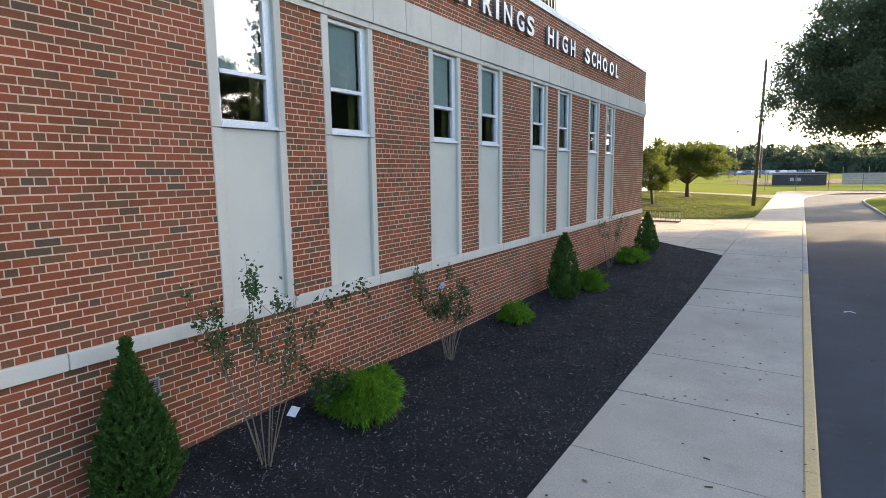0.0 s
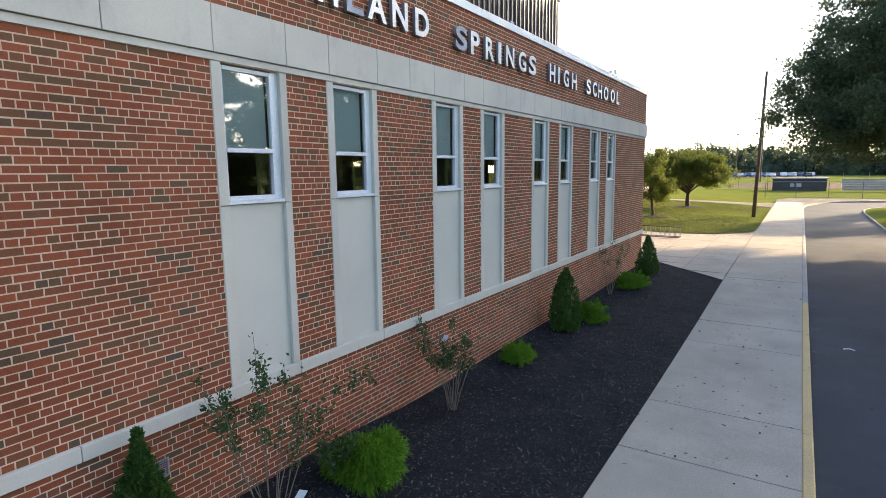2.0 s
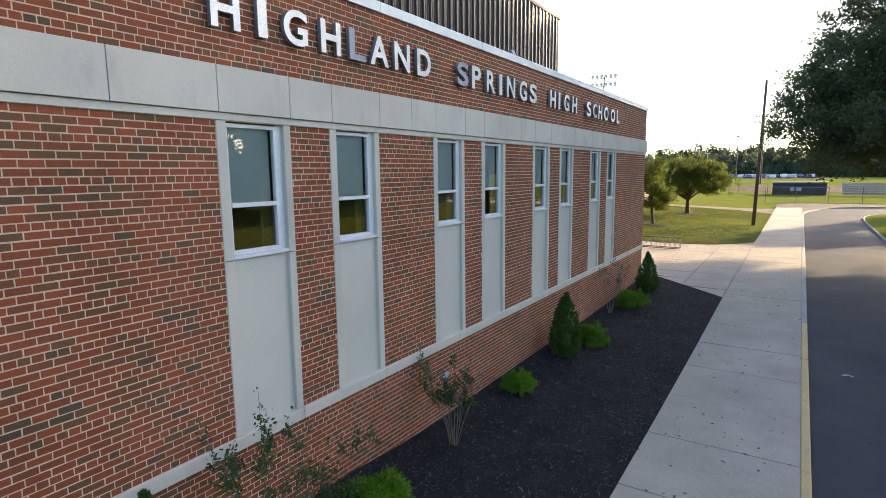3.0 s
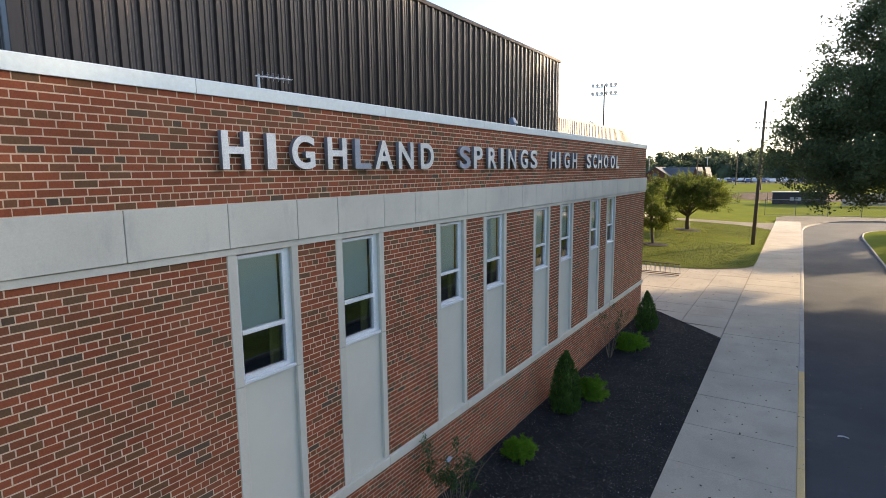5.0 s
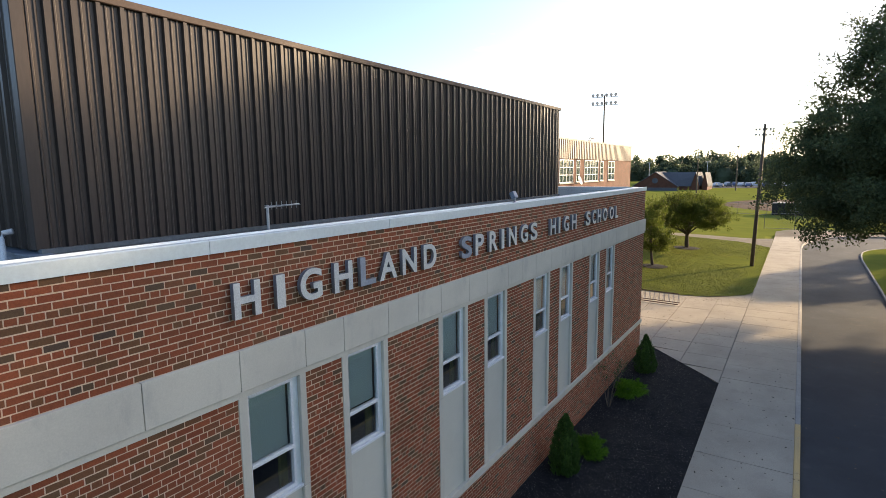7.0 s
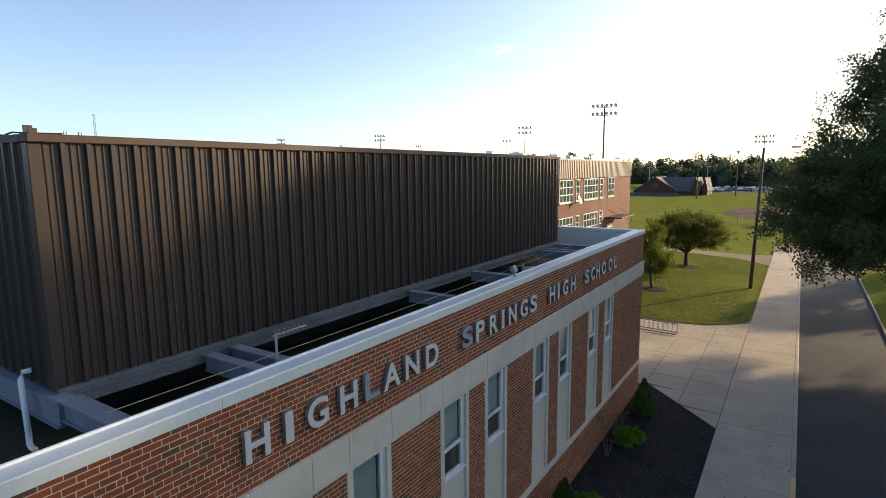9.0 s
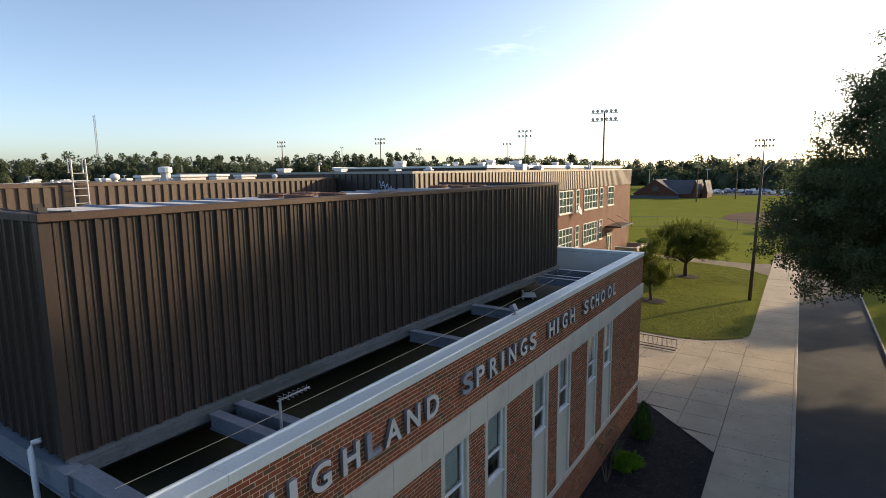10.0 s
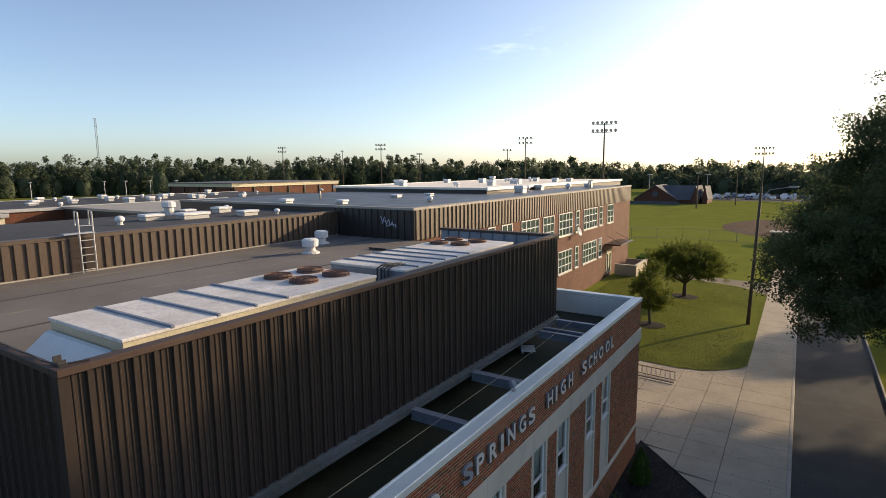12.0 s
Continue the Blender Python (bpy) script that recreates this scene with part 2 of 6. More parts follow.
M_GALV = material("galvanised_steel", (0.45, 0.46, 0.47), (0.36, 0.37, 0.38), 2.0, 30, 0.45, metal=0.6, bump=0.05)
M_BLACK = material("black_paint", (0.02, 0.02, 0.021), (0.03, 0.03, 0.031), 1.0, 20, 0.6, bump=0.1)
M_DIRT = material("infield_clay", (0.090, 0.054, 0.036), (0.07, 0.042, 0.028), 0.2, 6, 0.95, bump=0.2, spec=0.05)


def leaf_material(name, a, b, c, trans=0.35, coarse=0.5):
    return material(name, a, tuple(v * 0.6 for v in a), coarse, 6, 0.6, bump=0.0, pick="island", stops=[(0.0, a), (0.5, b), (1.0, c)], trans=trans, spec=0.12)


M_LEAF = leaf_material("oak_leaf", (0.070, 0.108, 0.056), (0.096, 0.137, 0.066), (0.122, 0.162, 0.076), 0.55)
M_LEAF_LAWN = leaf_material("lawn_tree_leaf", (0.08, 0.115, 0.022), (0.125, 0.165, 0.032), (0.20, 0.23, 0.048), 0.48)
# paler and bluer than the oak leaves: distance haze put into the colour
M_LEAF_HAZED = leaf_material("far_wood_leaf_hazed", (0.085, 0.122, 0.078), (0.11, 0.148, 0.09), (0.14, 0.175, 0.105), 0.48, 0.12)
M_ARB = leaf_material("arborvitae_leaf", (0.046, 0.118, 0.028), (0.072, 0.165, 0.038), (0.112, 0.225, 0.052), 0.36, 11.0)
M_CYP = leaf_material("threadleaf_green", (0.060, 0.170, 0.014), (0.108, 0.275, 0.022), (0.18, 0.38, 0.036), 0.35)
M_CRAPE = leaf_material("crape_leaf", (0.036, 0.085, 0.030), (0.055, 0.11, 0.04), (0.085, 0.125, 0.05), 0.25)
M_GRASSBLADE = leaf_material("grass_blade", (0.12, 0.145, 0.03), (0.15, 0.175, 0.035), (0.18, 0.19, 0.045), 0.1)
M_CURTAIN = material("olive_curtain", (0.16, 0.17, 0.05), (0.12, 0.13, 0.04), 2, 40, 0.9, bump=0.1)
M_LETTER_DULL = material("dull_letter", (0.30, 0.34, 0.40), (0.24, 0.27, 0.32), 3, 60, 0.6, metal=0.2, bump=0.05)
# near-black cladding: the shade of south-facing walls is put into its colour
M_SHADECLAD = material("cladding_shade_in_colour", (0.022, 0.019, 0.018), (0.017, 0.015, 0.0145), 0.6, 40, 0.5, bump=0.05, stretch=(1, 1, 0.2))

# ---- builders ----
def thing(name, label, category, at=(0, 0, 0), group="", kind="", turn=0.0):
    ob = new(name)
    ob.empty_display_size = 0.1
    ob.matrix_world = pose(*at, 0, 0, turn)
    return tagged(ob, label, category, group, kind)


def put(name, me, mat, parent=None, label="", smooth=False):
    ob = new(name, me)
    for m in (mat if isinstance(mat, (list, tuple)) else [mat]):
        me.materials.append(m)
    if smooth:
        me.polygons.foreach_set("use_smooth", [True] * len(me.polygons))
    ob.parent = parent
    if label:
        ob["label"] = label
    return ob


def part(name, bm, mat, parent=None, label="", smooth=False):
    me = bpy.data.meshes.new(name)
    bmesh.ops.recalc_face_normals(bm, faces=bm.faces)
    bm.to_mesh(me)
    bm.free()
    return put(name, me, mat, parent, label, smooth)


def block(bm, x0, x1, y0, y1, z0, z1, bevel=0.0):
    r = bmesh.ops.create_cube(bm, size=1.0)
    bmesh.ops.transform(bm, matrix=Matrix.Translation(((x0 + x1) / 2, (y0 + y1) / 2, (z0 + z1) / 2)) @ Matrix.Diagonal((x1 - x0, y1 - y0, z1 - z0, 1)), verts=r["verts"])
    if bevel:
        es = {e for v in r["verts"] for e in v.link_edges}
        bmesh.ops.bevel(bm, geom=list(es), offset=bevel, segments=1, affect="EDGES")
    return bm


def blocks(*dims, bevel=0.0):
    bm = bmesh.new()
    for d in dims:
        block(bm, *d, bevel=bevel)
    return bm


def tube(bm, pts, radii, sides=8, cap=True):
    """A tapered tube along points."""
    rings = []
    pts = [Vector(p) for p in pts]
    for i, p in enumerate(pts):
        d = (pts[min(i + 1, len(pts) - 1)] - pts[max(i - 1, 0)]).normalized()
        u = d.cross(Vector((0.31, 0.2, 0.93)) if abs(d.z) < 0.9 else Vector((1, 0.1, 0))).normalized()
        w = d.cross(u)
        rings.append([bm.verts.new(p + (u * math.cos(a) + w * math.sin(a)) * radii[i]) for a in (2 * math.pi * k / sides for k in range(sides))])
    for a, b in zip(rings, rings[1:]):
        for k in range(sides):
            bm.faces.new((a[k], a[(k + 1) % sides], b[(k + 1) % sides], b[k]))
    if cap:
        bm.faces.new(rings[0][::-1])
        bm.faces.new(rings[-1])
    return bm


def mesh_of(name, verts, faces):
    me = bpy.data.meshes.new(name)
    me.from_pydata(verts, [], faces)
    me.update()
    return me


def quads_mesh(name, corners):
    """corners: array n x 4 x 3, one loose quad each."""
    c = np.asarray(corners, dtype=np.float32)
    n = len(c)
    me = bpy.data.meshes.new(name)
    me.vertices.add(n * 4)
    me.vertices.foreach_set("co", c.reshape(-1))
    me.loops.add(n * 4)
    me.loops.foreach_set("vertex_index", np.arange(n * 4, dtype=np.int32))
    me.polygons.add(n)
    me.polygons.foreach_set("loop_start", np.arange(n, dtype=np.int32) * 4)
    me.update(calc_edges=True)
    return me


# ---- ground form ----
def ground_z(x, y):
    """Height of the ground: level by the bed, rising gently ahead and towards the lawn."""
    z = np.interp(y, [-400, 10, 16, 21, 29, 47, 70, 100, 200, 600], [0.05, 0.05, 0.15, 0.30, 0.37, 0.48, 0.62, 0.8, 1.2, 1.6])
    rise = np.clip((-2.6 - x) / 12.0, 0, 1) * np.interp(y, [34.7, 42, 60, 90, 120], [0, 0.45, 0.5, 0.3, 0.0])
    return z + rise


WALK_L, WALK_R, KERB_R, ROAD_R = -2.11, 0.21, 0.37, 4.35
WALL_X = -5.372
BASE_Y0, BASE_Y1 = -9.0, 23.0


def strip(bm, x0, x1, ys, lift, thick=0.12):
    """A slab over the ground between two x, along ys."""
    top, bot = [], []
    for y in ys:
        z = float(ground_z(x0 if x0 > -2.6 else -2.6, y)) + lift
        top.append((bm.verts.new((x0, y, z)), bm.verts.new((x1, y, z))))
        bot.append((bm.verts.new((x0, y, z - thick)), bm.verts.new((x1, y, z - thick))))
    for i in range(len(ys) - 1):
        bm.faces.new((top[i][0], top[i][1], top[i + 1][1], top[i + 1][0]))
        bm.faces.new((top[i][0], top[i + 1][0], bot[i + 1][0], bot[i][0]))
        bm.faces.new((top[i][1], bot[i][1], bot[i + 1][1], top[i + 1][1]))
    bm.faces.new((top[0][0], bot[0][0], bot[0][1], top[0][1]))
    bm.faces.new((top[-1][1], bot[-1][1], bot[-1][0], top[-1][0]))
    return bm


# ground: one sheet to the horizon
gx = np.unique(np.concatenate([np.linspace(-900, -60, 15), np.linspace(-60, 40, 101), np.linspace(40, 900, 15)]))
gy = np.unique(np.concatenate([np.linspace(-500, -20, 9), np.linspace(-20, 130, 151), np.linspace(130, 1500, 40)]))
GX, GY = np.meshgrid(gx, gy)
GZ = ground_z(GX, GY) - 0.03
hole = (GX > -14) & (GX < 5) & (GY < 70)
GZ = np.where(hole & ((GX > -2.6) | (GY < 34)) | ((GX > -1.5) & (GX < 120) & (GY > 46) & (GY < 76)), GZ - 0.22, GZ)
nx, ny = len(gx), len(gy)
gv = np.stack([GX, GY, GZ], -1).reshape(-1, 3).tolist()
gf = [(j * nx + i, j * nx + i + 1, (j + 1) * nx + i + 1, (j + 1) * nx + i) for j in range(ny - 1) for i in range(nx - 1)]
ground = tagged(put("ground", mesh_of("ground", gv, gf), M_GRASS), "mown green lawn and playing field with dry patches", "lawn", kind="structure")

# lawn between walk and far wing, with a rounded front corner
lawn_bm = bmesh.new()
outline = [(-30, 34.6), (-8.1, 34.75), (-5.7, 34.6), (-4.4, 34.85), (-3.3, 35.6), (-2.5, 36.35), (-2.14, 37.2), (-2.1, 42), (-2.1, 48.5), (-2.1, 57), (-2.2, 58.9), (-3.5, 60.4), (-5, 61.3), (-8, 61.7), (-30, 62.2)]
lv = []
for x, y in outline:
    lv.append(lawn_bm.verts.new((x, y, float(ground_z(x, y)) + 0.02)))
lawn_face = lawn_bm.faces.new(lv)
bmesh.ops.triangulate(lawn_bm, faces=[lawn_face])
bmesh.ops.subdivide_edges(lawn_bm, edges=lawn_bm.edges[:], cuts=4, use_grid_fill=True)
for v in lawn_bm.verts:
    v.co.z = float(ground_z(v.co.x, v.co.y)) + 0.03
lawn = tagged(part("lawn", lawn_bm, M_GRASS), "sunlit lawn with dry yellowish patches beside the walk", "lawn", kind="structure")

# walk: slabs with joints
walk_base = bmesh.new()
strip(walk_base, WALK_L + 0.005, WALK_R - 0.005, np.arange(-30, 70.1, 2), -0.035)
pavement = tagged(part("pavement", walk_base, M_JOINT), "pale concrete walk of large slabs with dark joints", "sidewalk", kind="structure")
joint_y = [5.86 + 1.955 * k for k in range(-18, 8)] + [21.6 + 1.62 * k for k in range(0, 30)]
for a, b in zip(joint_y, joint_y[1:]):
    if b - a < 0.5:
        continue
    bm = bmesh.new()
    strip(bm, WALK_L, WALK_R, [a + 0.009, (a + b) / 2, b - 0.009], 0.0 + 0.004 * math.sin(a * 7.3), 0.08)
    part("slab", bm, M_CONCRETE, pavement)

# rounded concrete corner under the lawn's edge
bm = bmesh.new()
strip(bm, -16.0, WALK_L - 0.012, [34.81, 36.0, 37.3, 39.0], -0.004, 0.08)
part("corner_slab", bm, M_CONCRETE, pavement)

# plaza in front of the lawn
plaza_base = bmesh.new()
strip(plaza_base, -16, WALK_L - 0.02, np.arange(20.5, 36.1, 1.5), -0.07)
plaza = tagged(part("plaza", plaza_base, M_JOINT), "sunlit concrete plaza of large slabs with dark cracks", "plaza", kind="structure")
px = [-14.9, -13.3, -11.7, -10.1, -8.5, -6.9, -5.3, -3.7, WALK_L - 0.012]
py = [20.75 + 1.56 * k for k in range(0, 10)]


def bed_edge(x):
    """Front edge of the planting bed at x: it slants back from the walk's edge towards the wall."""
    return 20.9 + max(0.0, -2.11 - x) if x > -5.45 else 23.3


for i in range(len(px) - 1):
    for j in range(len(py) - 1):
        xa, xb, ya, yb = px[i] + 0.01, px[i + 1] - 0.01, py[j] + 0.01, py[j + 1] - 0.01
        if xa < -5.0 and yb < 23.3:
            continue
        pts = [(xa, max(ya, bed_edge(xa))), (xb, max(ya, bed_edge(xb))), (xb, yb), (xa, yb)]
        if pts[0][1] >= yb - 0.02 and pts[1][1] >= yb - 0.02:
            continue
        if pts[0][1] >= yb:
            xk = -2.11 - (yb - 20.9)
            pts = [(max(xa, xk), yb - 0.001), pts[1], pts[2]]
        bm = bmesh.new()
        zt = [float(ground_z(-2.6, y)) + 0.003 * math.sin(i * 5 + j * 3) for x, y in pts]
        top = [bm.verts.new((x, y, z)) for (x, y), z in zip(pts, zt)]
        low = [bm.verts.new((x, y, z - 0.1)) for (x, y), z in zip(pts, zt)]
        bm.faces.new(top)
        for k in range(len(pts)):
            bm.faces.new((top[k], low[k], low[(k + 1) % len(pts)], top[(k + 1) % len(pts)]))
        part("slab", bm, M_CONCRETE, plaza)

# path behind the lawn
bm = bmesh.new()
back = []
for x, ya, yb in ((-30, 62.0, 64.3), (-20, 62.0, 64.2), (-12, 61.8, 64.2), (-8, 61.5, 64.5), (-5, 61.1, 64.6), (-3.5, 60.2, 65.0), (-2.13, 58.7, 66.0)):
    back.append((bm.verts.new((x, ya, float(ground_z(x, ya)) + 0.022)), bm.verts.new((x, yb, float(ground_z(x, yb)) + 0.022))))
for a, b in zip(back, back[1:]):
    bm.faces.new((a[0], b[0], b[1], a[1]))
bmesh.ops.solidify(bm, geom=bm.faces[:], thickness=0.06)
tagged(part("path", bm, M_CONCRETE), "pale concrete path behind the lawn", "path", kind="structure")

# kerbs
def kerb_run(name, pts, mat, label, width=0.15, lift=0.0):
    bm = bmesh.new()
    rows_ = []
    for i, (x, y) in enumerate(pts):
        a, b = pts[max(i - 1, 0)], pts[min(i + 1, len(pts) - 1)]
        d = Vector((b[0] - a[0], b[1] - a[1], 0)).normalized()
        n = Vector((d.y, -d.x, 0)) * width
        z = float(ground_z(max(x, -2.6), y)) + lift
        c = 0.018
        prof = [(0, -0.3), (0, -c), (0.12, 0), (0.85, 0), (1.0, -c * 1.4), (1.08, -0.3)]
        rows_.append([bm.verts.new(Vector((x, y, z + h)) + n * f) for f, h in prof])
    for a, b in zip(rows_, rows_[1:]):
        for k in range(5):
            bm.faces.new((a[k], a[k + 1], b[k + 1], b[k]))
    bm.faces.new(rows_[0])
    bm.faces.new(rows_[-1])
    return part(name, bm, mat, kerb, label)


kerb = thing("kerb", "concrete kerb along the road, partly painted worn yellow", "kerb", kind="structure")
ys = [-30 + 3.05 * k for k in range(0, 30)]
for a, b in zip(ys, ys[1:]):
    kerb_run("kerb_stone", [(WALK_R, a + 0.006), (WALK_R, (a + b) / 2), (WALK_R, b - 0.006)], M_YELLOW if b < 19.0 else M_KERB, "worn yellow painted kerb" if b < 19.0 else "", lift=0.006)
bend = [(WALK_R, ys[-1] + 0.006), (WALK_R + 0.02, 61.0), (0.32, 62.6), (0.62, 64.5), (1.2, 66.3), (1.75, 67.8), (2.5, 69.4), (3.6, 70.8), (5.2, 71.8), (7.7, 72.7), (14, 73.5), (40, 74.0), (90, 74.0)]
kerb_run("kerb_stone", bend, M_KERB, "", lift=0.006)
arc = [(ROAD_R + 0.15, y) for y in np.linspace(-30, 55.0, 28)]
arc += [(4.62, 57.3), (4.85, 59.3), (5.3, 60.7), (6.0, 61.9), (7.2, 63.1), (10, 64.6), (16, 65.6), (40, 66.3), (90, 66.5)]
kerb_run("kerb_stone", [(x - 0.12, y) for x, y in arc], M_KERB, "", width=0.11, lift=0.0)

# corner of the walk that follows the bend of the kerb
bm = bmesh.new()
for pairs in ([((WALK_R - 0.004, 61.0), (WALK_R + 0.02, 61.0)), ((WALK_R - 0.004, 62.6), (0.32, 62.6)), ((WALK_R - 0.004, 64.5), (0.62, 64.5)), ((WALK_R - 0.004, 66.3), (1.2, 66.3)), ((WALK_R - 0.004, 68.57), (1.95, 68.57))],
              [((WALK_L, 68.6), (1.95, 68.6)), ((-2.15, 71.0), (2.5, 69.42)), ((-2.2, 73.5), (3.6, 70.82)), ((-1.0, 76.2), (5.2, 71.82)), ((4.0, 76.6), (7.7, 72.72)), ((14, 76.6), (14, 73.52)), ((40, 77), (40, 74.0)), ((90, 77), (90, 74.0))]):
    row = [(bm.verts.new((*a, float(ground_z(0, a[1])))), bm.verts.new((*b, float(ground_z(0, b[1]))))) for a, b in pairs]
    for a, b in zip(row, row[1:]):
        bm.faces.new((a[0], a[1], b[1], b[0]))
bmesh.ops.solidify(bm, geom=bm.faces[:], thickness=0.08)
part("corner_slab", bm, M_CONCRETE, pavement)

# grass verge right of the road
bm = bmesh.new()
va = [(p[0] - 0.01, p[1]) for p in arc]
prev = None
for x, y in va:
    z = float(ground_z(0, y)) - 0.015
    cur = (bm.verts.new((x, y, z)), bm.verts.new((130, y, z)))
    if prev:
        bm.faces.new((prev[0], prev[1], cur[1], cur[0]))
    prev = cur
tagged(part("verge", bm, M_GRASS), "shaded grass verge beside the road", "lawn", kind="structure")

# road
bm = bmesh.new()
yr = list(np.arange(-40, 75.0, 2.0))
prev = None
for y in yr:
    z = float(ground_z(0, y)) - 0.13
    cr = 0.03
    cur = [bm.verts.new((x, y, z + c)) for x, c in ((WALK_R - 0.05, 0), ((KERB_R + ROAD_R) / 2, cr), (ROAD_R + 0.3, 0))]
    if prev:
        for k in range(2):
            bm.faces.new((prev[k], prev[k + 1], cur[k + 1], cur[k]))
    prev = cur
prev = None
for x in np.linspace(ROAD_R + 0.3, 95, 20):
    cur = [bm.verts.new((x, y, float(ground_z(0, y)) - 0.13)) for y in (52.0, 62.0, 74.0)]
    if prev:
        for k in range(2):
            bm.faces.new((prev[k], cur[k], cur[k + 1], prev[k + 1]))
    prev = cur
tagged(part("road", bm, M_ASPHALT), "grey asphalt school drive with faint stains", "road", kind="structure")

# ---- planting bed ----
def bed_z(x, y):
    """Mulch height: level with the walk at its edge, falling or rising to the foot of the wall."""
    foot = np.interp(y, [-9, 2, 4.3, 5.5, 6.5, 8, 10, 12, 16, 18, 20, 22, 24.3], [0.35, 0.35, 0.40, 0.39, 0.30, 0.25, 0.27, 0.28, 0.22, 0.25, 0.30, 0.33, 0.355])
    front = ground_z(0, y) - 0.015
    f = np.clip((x - WALL_X) / (WALK_L - WALL_X), 0, 1)
    return foot * (1 - f) + front * f + 0.018 * np.sin(x * 2.1 + y * 0.7) * np.sin(y * 1.3) * np.clip(f * (1 - f) * 4, 0, 1)


bm = bmesh.new()
cols = np.linspace(WALL_X - 0.05, WALK_L - 0.005, 26)
rows_b = np.linspace(-9, 24.3, 196)
grid = []
for y in rows_b:
    line = []
    for x in cols:
        line.append(bm.verts.new((x, min(y, bed_edge(x)), float(bed_z(x, y)) + random.uniform(-0.008, 0.008))))
    grid.append(line)
for j in range(len(rows_b) - 1):
    for i in range(len(cols) - 1):
        q = (grid[j][i], grid[j][i + 1], grid[j + 1][i + 1], grid[j + 1][i])
        if (q[0].co - q[3].co).length > 1e-3 or (q[1].co - q[2].co).length > 1e-3:
            bm.faces.new(q)
bmesh.ops.remove_doubles(bm, verts=bm.verts[:], dist=0.0008)
planting_bed = tagged(part("planting_bed", bm, M_MULCH), "black bark mulch bed along the brick wall", "mulch bed", kind="structure")
rng = np.random.default_rng(4)
n = 90000
cy = -1 + 25.1 * rng.random(n) ** 1.25
cx = WALL_X + 0.03 + (WALK_L - WALL_X - 0.06) * rng.random(n)
keep = cy < np.array([bed_edge(v) for v in cx]) - 0.03
cx, cy = cx[keep], cy[keep]
n = len(cx)
ang, ln, wd, tl = rng.random(n) * 6.28, 0.006 + 0.022 * rng.random(n) ** 3.0, 0.0025 + 0.0045 * rng.random(n), rng.normal(0, 0.35, n)
d = np.stack([np.cos(ang) * np.cos(tl), np.sin(ang) * np.cos(tl), np.sin(tl)], 1) * ln[:, None]
s = np.stack([-np.sin(ang), np.cos(ang), rng.normal(0, 0.3, n)], 1) * wd[:, None]
c0 = np.stack([cx, cy, bed_z(cx, cy) + 0.014], 1)
chips = put("mulch_chips", quads_mesh("mulch_chips", np.stack([c0 - d - s, c0 + d - s, c0 + d + s, c0 - d + s], 1)), M_CHIP, planting_bed, "loose dark bark chips")
chips["kind"] = "stuff"

# ---- school: brick front ----
BAND_LO, BAND_LO_TOP, HEAD_Z, BAND_UP, BAND_UP_TOP, COPE_Z, COPE_TOP = 1.585, 1.735, 5.35, 5.43, 5.92, 7.07, 7.215
BAYS = [3.60 + 4.17 * (k // 2) + (1.70 if k % 2 else 0.0) for k in range(-2, 8)]
BAYS = [b for b in BAYS if b > 3]
BAY_W = 1.025
MORTAR_X = WALL_X - 0.0028
bm = bmesh.new()
block(bm, MORTAR_X - 0.3, MORTAR_X, BASE_Y0, BASE_Y1 - 0.012, -0.6, BAND_LO + 0.02)
block(bm, MORTAR_X - 0.3, MORTAR_X, BASE_Y0, BASE_Y1 - 0.012, HEAD_Z - 0.01, COPE_Z)
edges = [BASE_Y0] + [v for b in BAYS for v in (b + 0.02, b + BAY_W - 0.02)] + [BASE_Y1 - 0.012]
for a, b in zip(edges[::2], edges[1::2]):
    block(bm, MORTAR_X - 0.3, MORTAR_X, a, b, BAND_LO + 0.02, HEAD_Z - 0.01)
wall_front = tagged(part("wall_front", bm, M_MORTAR), "red and brown brick front wall with pale mortar joints", "brick wall", kind="structure")
tagged(part("wall_side", blocks((-16.9, MORTAR_X - 0.3, BASE_Y1 - 0.3, BASE_Y1 - 0.012, -0.6, COPE_Z), (MORTAR_X - 0.3, MORTAR_X, BASE_Y1 - 0.0125, BASE_Y1 - 0.012, -0.6, COPE_Z)), M_BRICK_FAR), "brick end wall of the front block", "brick wall", kind="structure")

# stone bands, one stone per joint
band_upper = thing("band_upper", "weathered pale limestone band above the windows", "stone band", kind="structure")
stone_y = sorted([BASE_Y0, -6.9, -4.9, -3.0, -1.1, 0.7, 2.515, BASE_Y1 + 0.02] + [v for b in BAYS for v in (b + 0.02, b + BAY_W - 0.02)] + [7.1, 11.2, 15.3, 20.4, 21.8])
for a, b in zip(stone_y, stone_y[1:]):
    part("stone", blocks((MORTAR_X - 0.28, WALL_X + 0.05, a + 0.004, b - 0.004, BAND_UP, BAND_UP_TOP), bevel=0.004), M_STONE, band_upper)
part("lintel_strip", blocks((MORTAR_X - 0.1, WALL_X + 0.022, BASE_Y0, BASE_Y1 + 0.01, HEAD_Z, BAND_UP - 0.008)), M_STONE, band_upper)
band_lower = thing("band_lower", "pale limestone sill band below the window panels", "stone band", kind="structure")
lo_y = sorted([BASE_Y0, -7, -5, -3.2, -1.4, 0.4, 2.0, BASE_Y1 + 0.02] + [v for b in BAYS for v in (b + BAY_W - 0.02,)] + [7.7, 11.8, 15.9, 20.6])
for a, b in zip(lo_y, lo_y[1:]):
    part("stone", blocks((MORTAR_X - 0.1, WALL_X + 0.045, a + 0.003, b - 0.003, BAND_LO, BAND_LO_TOP), bevel=0.006), M_STONE, band_lower)
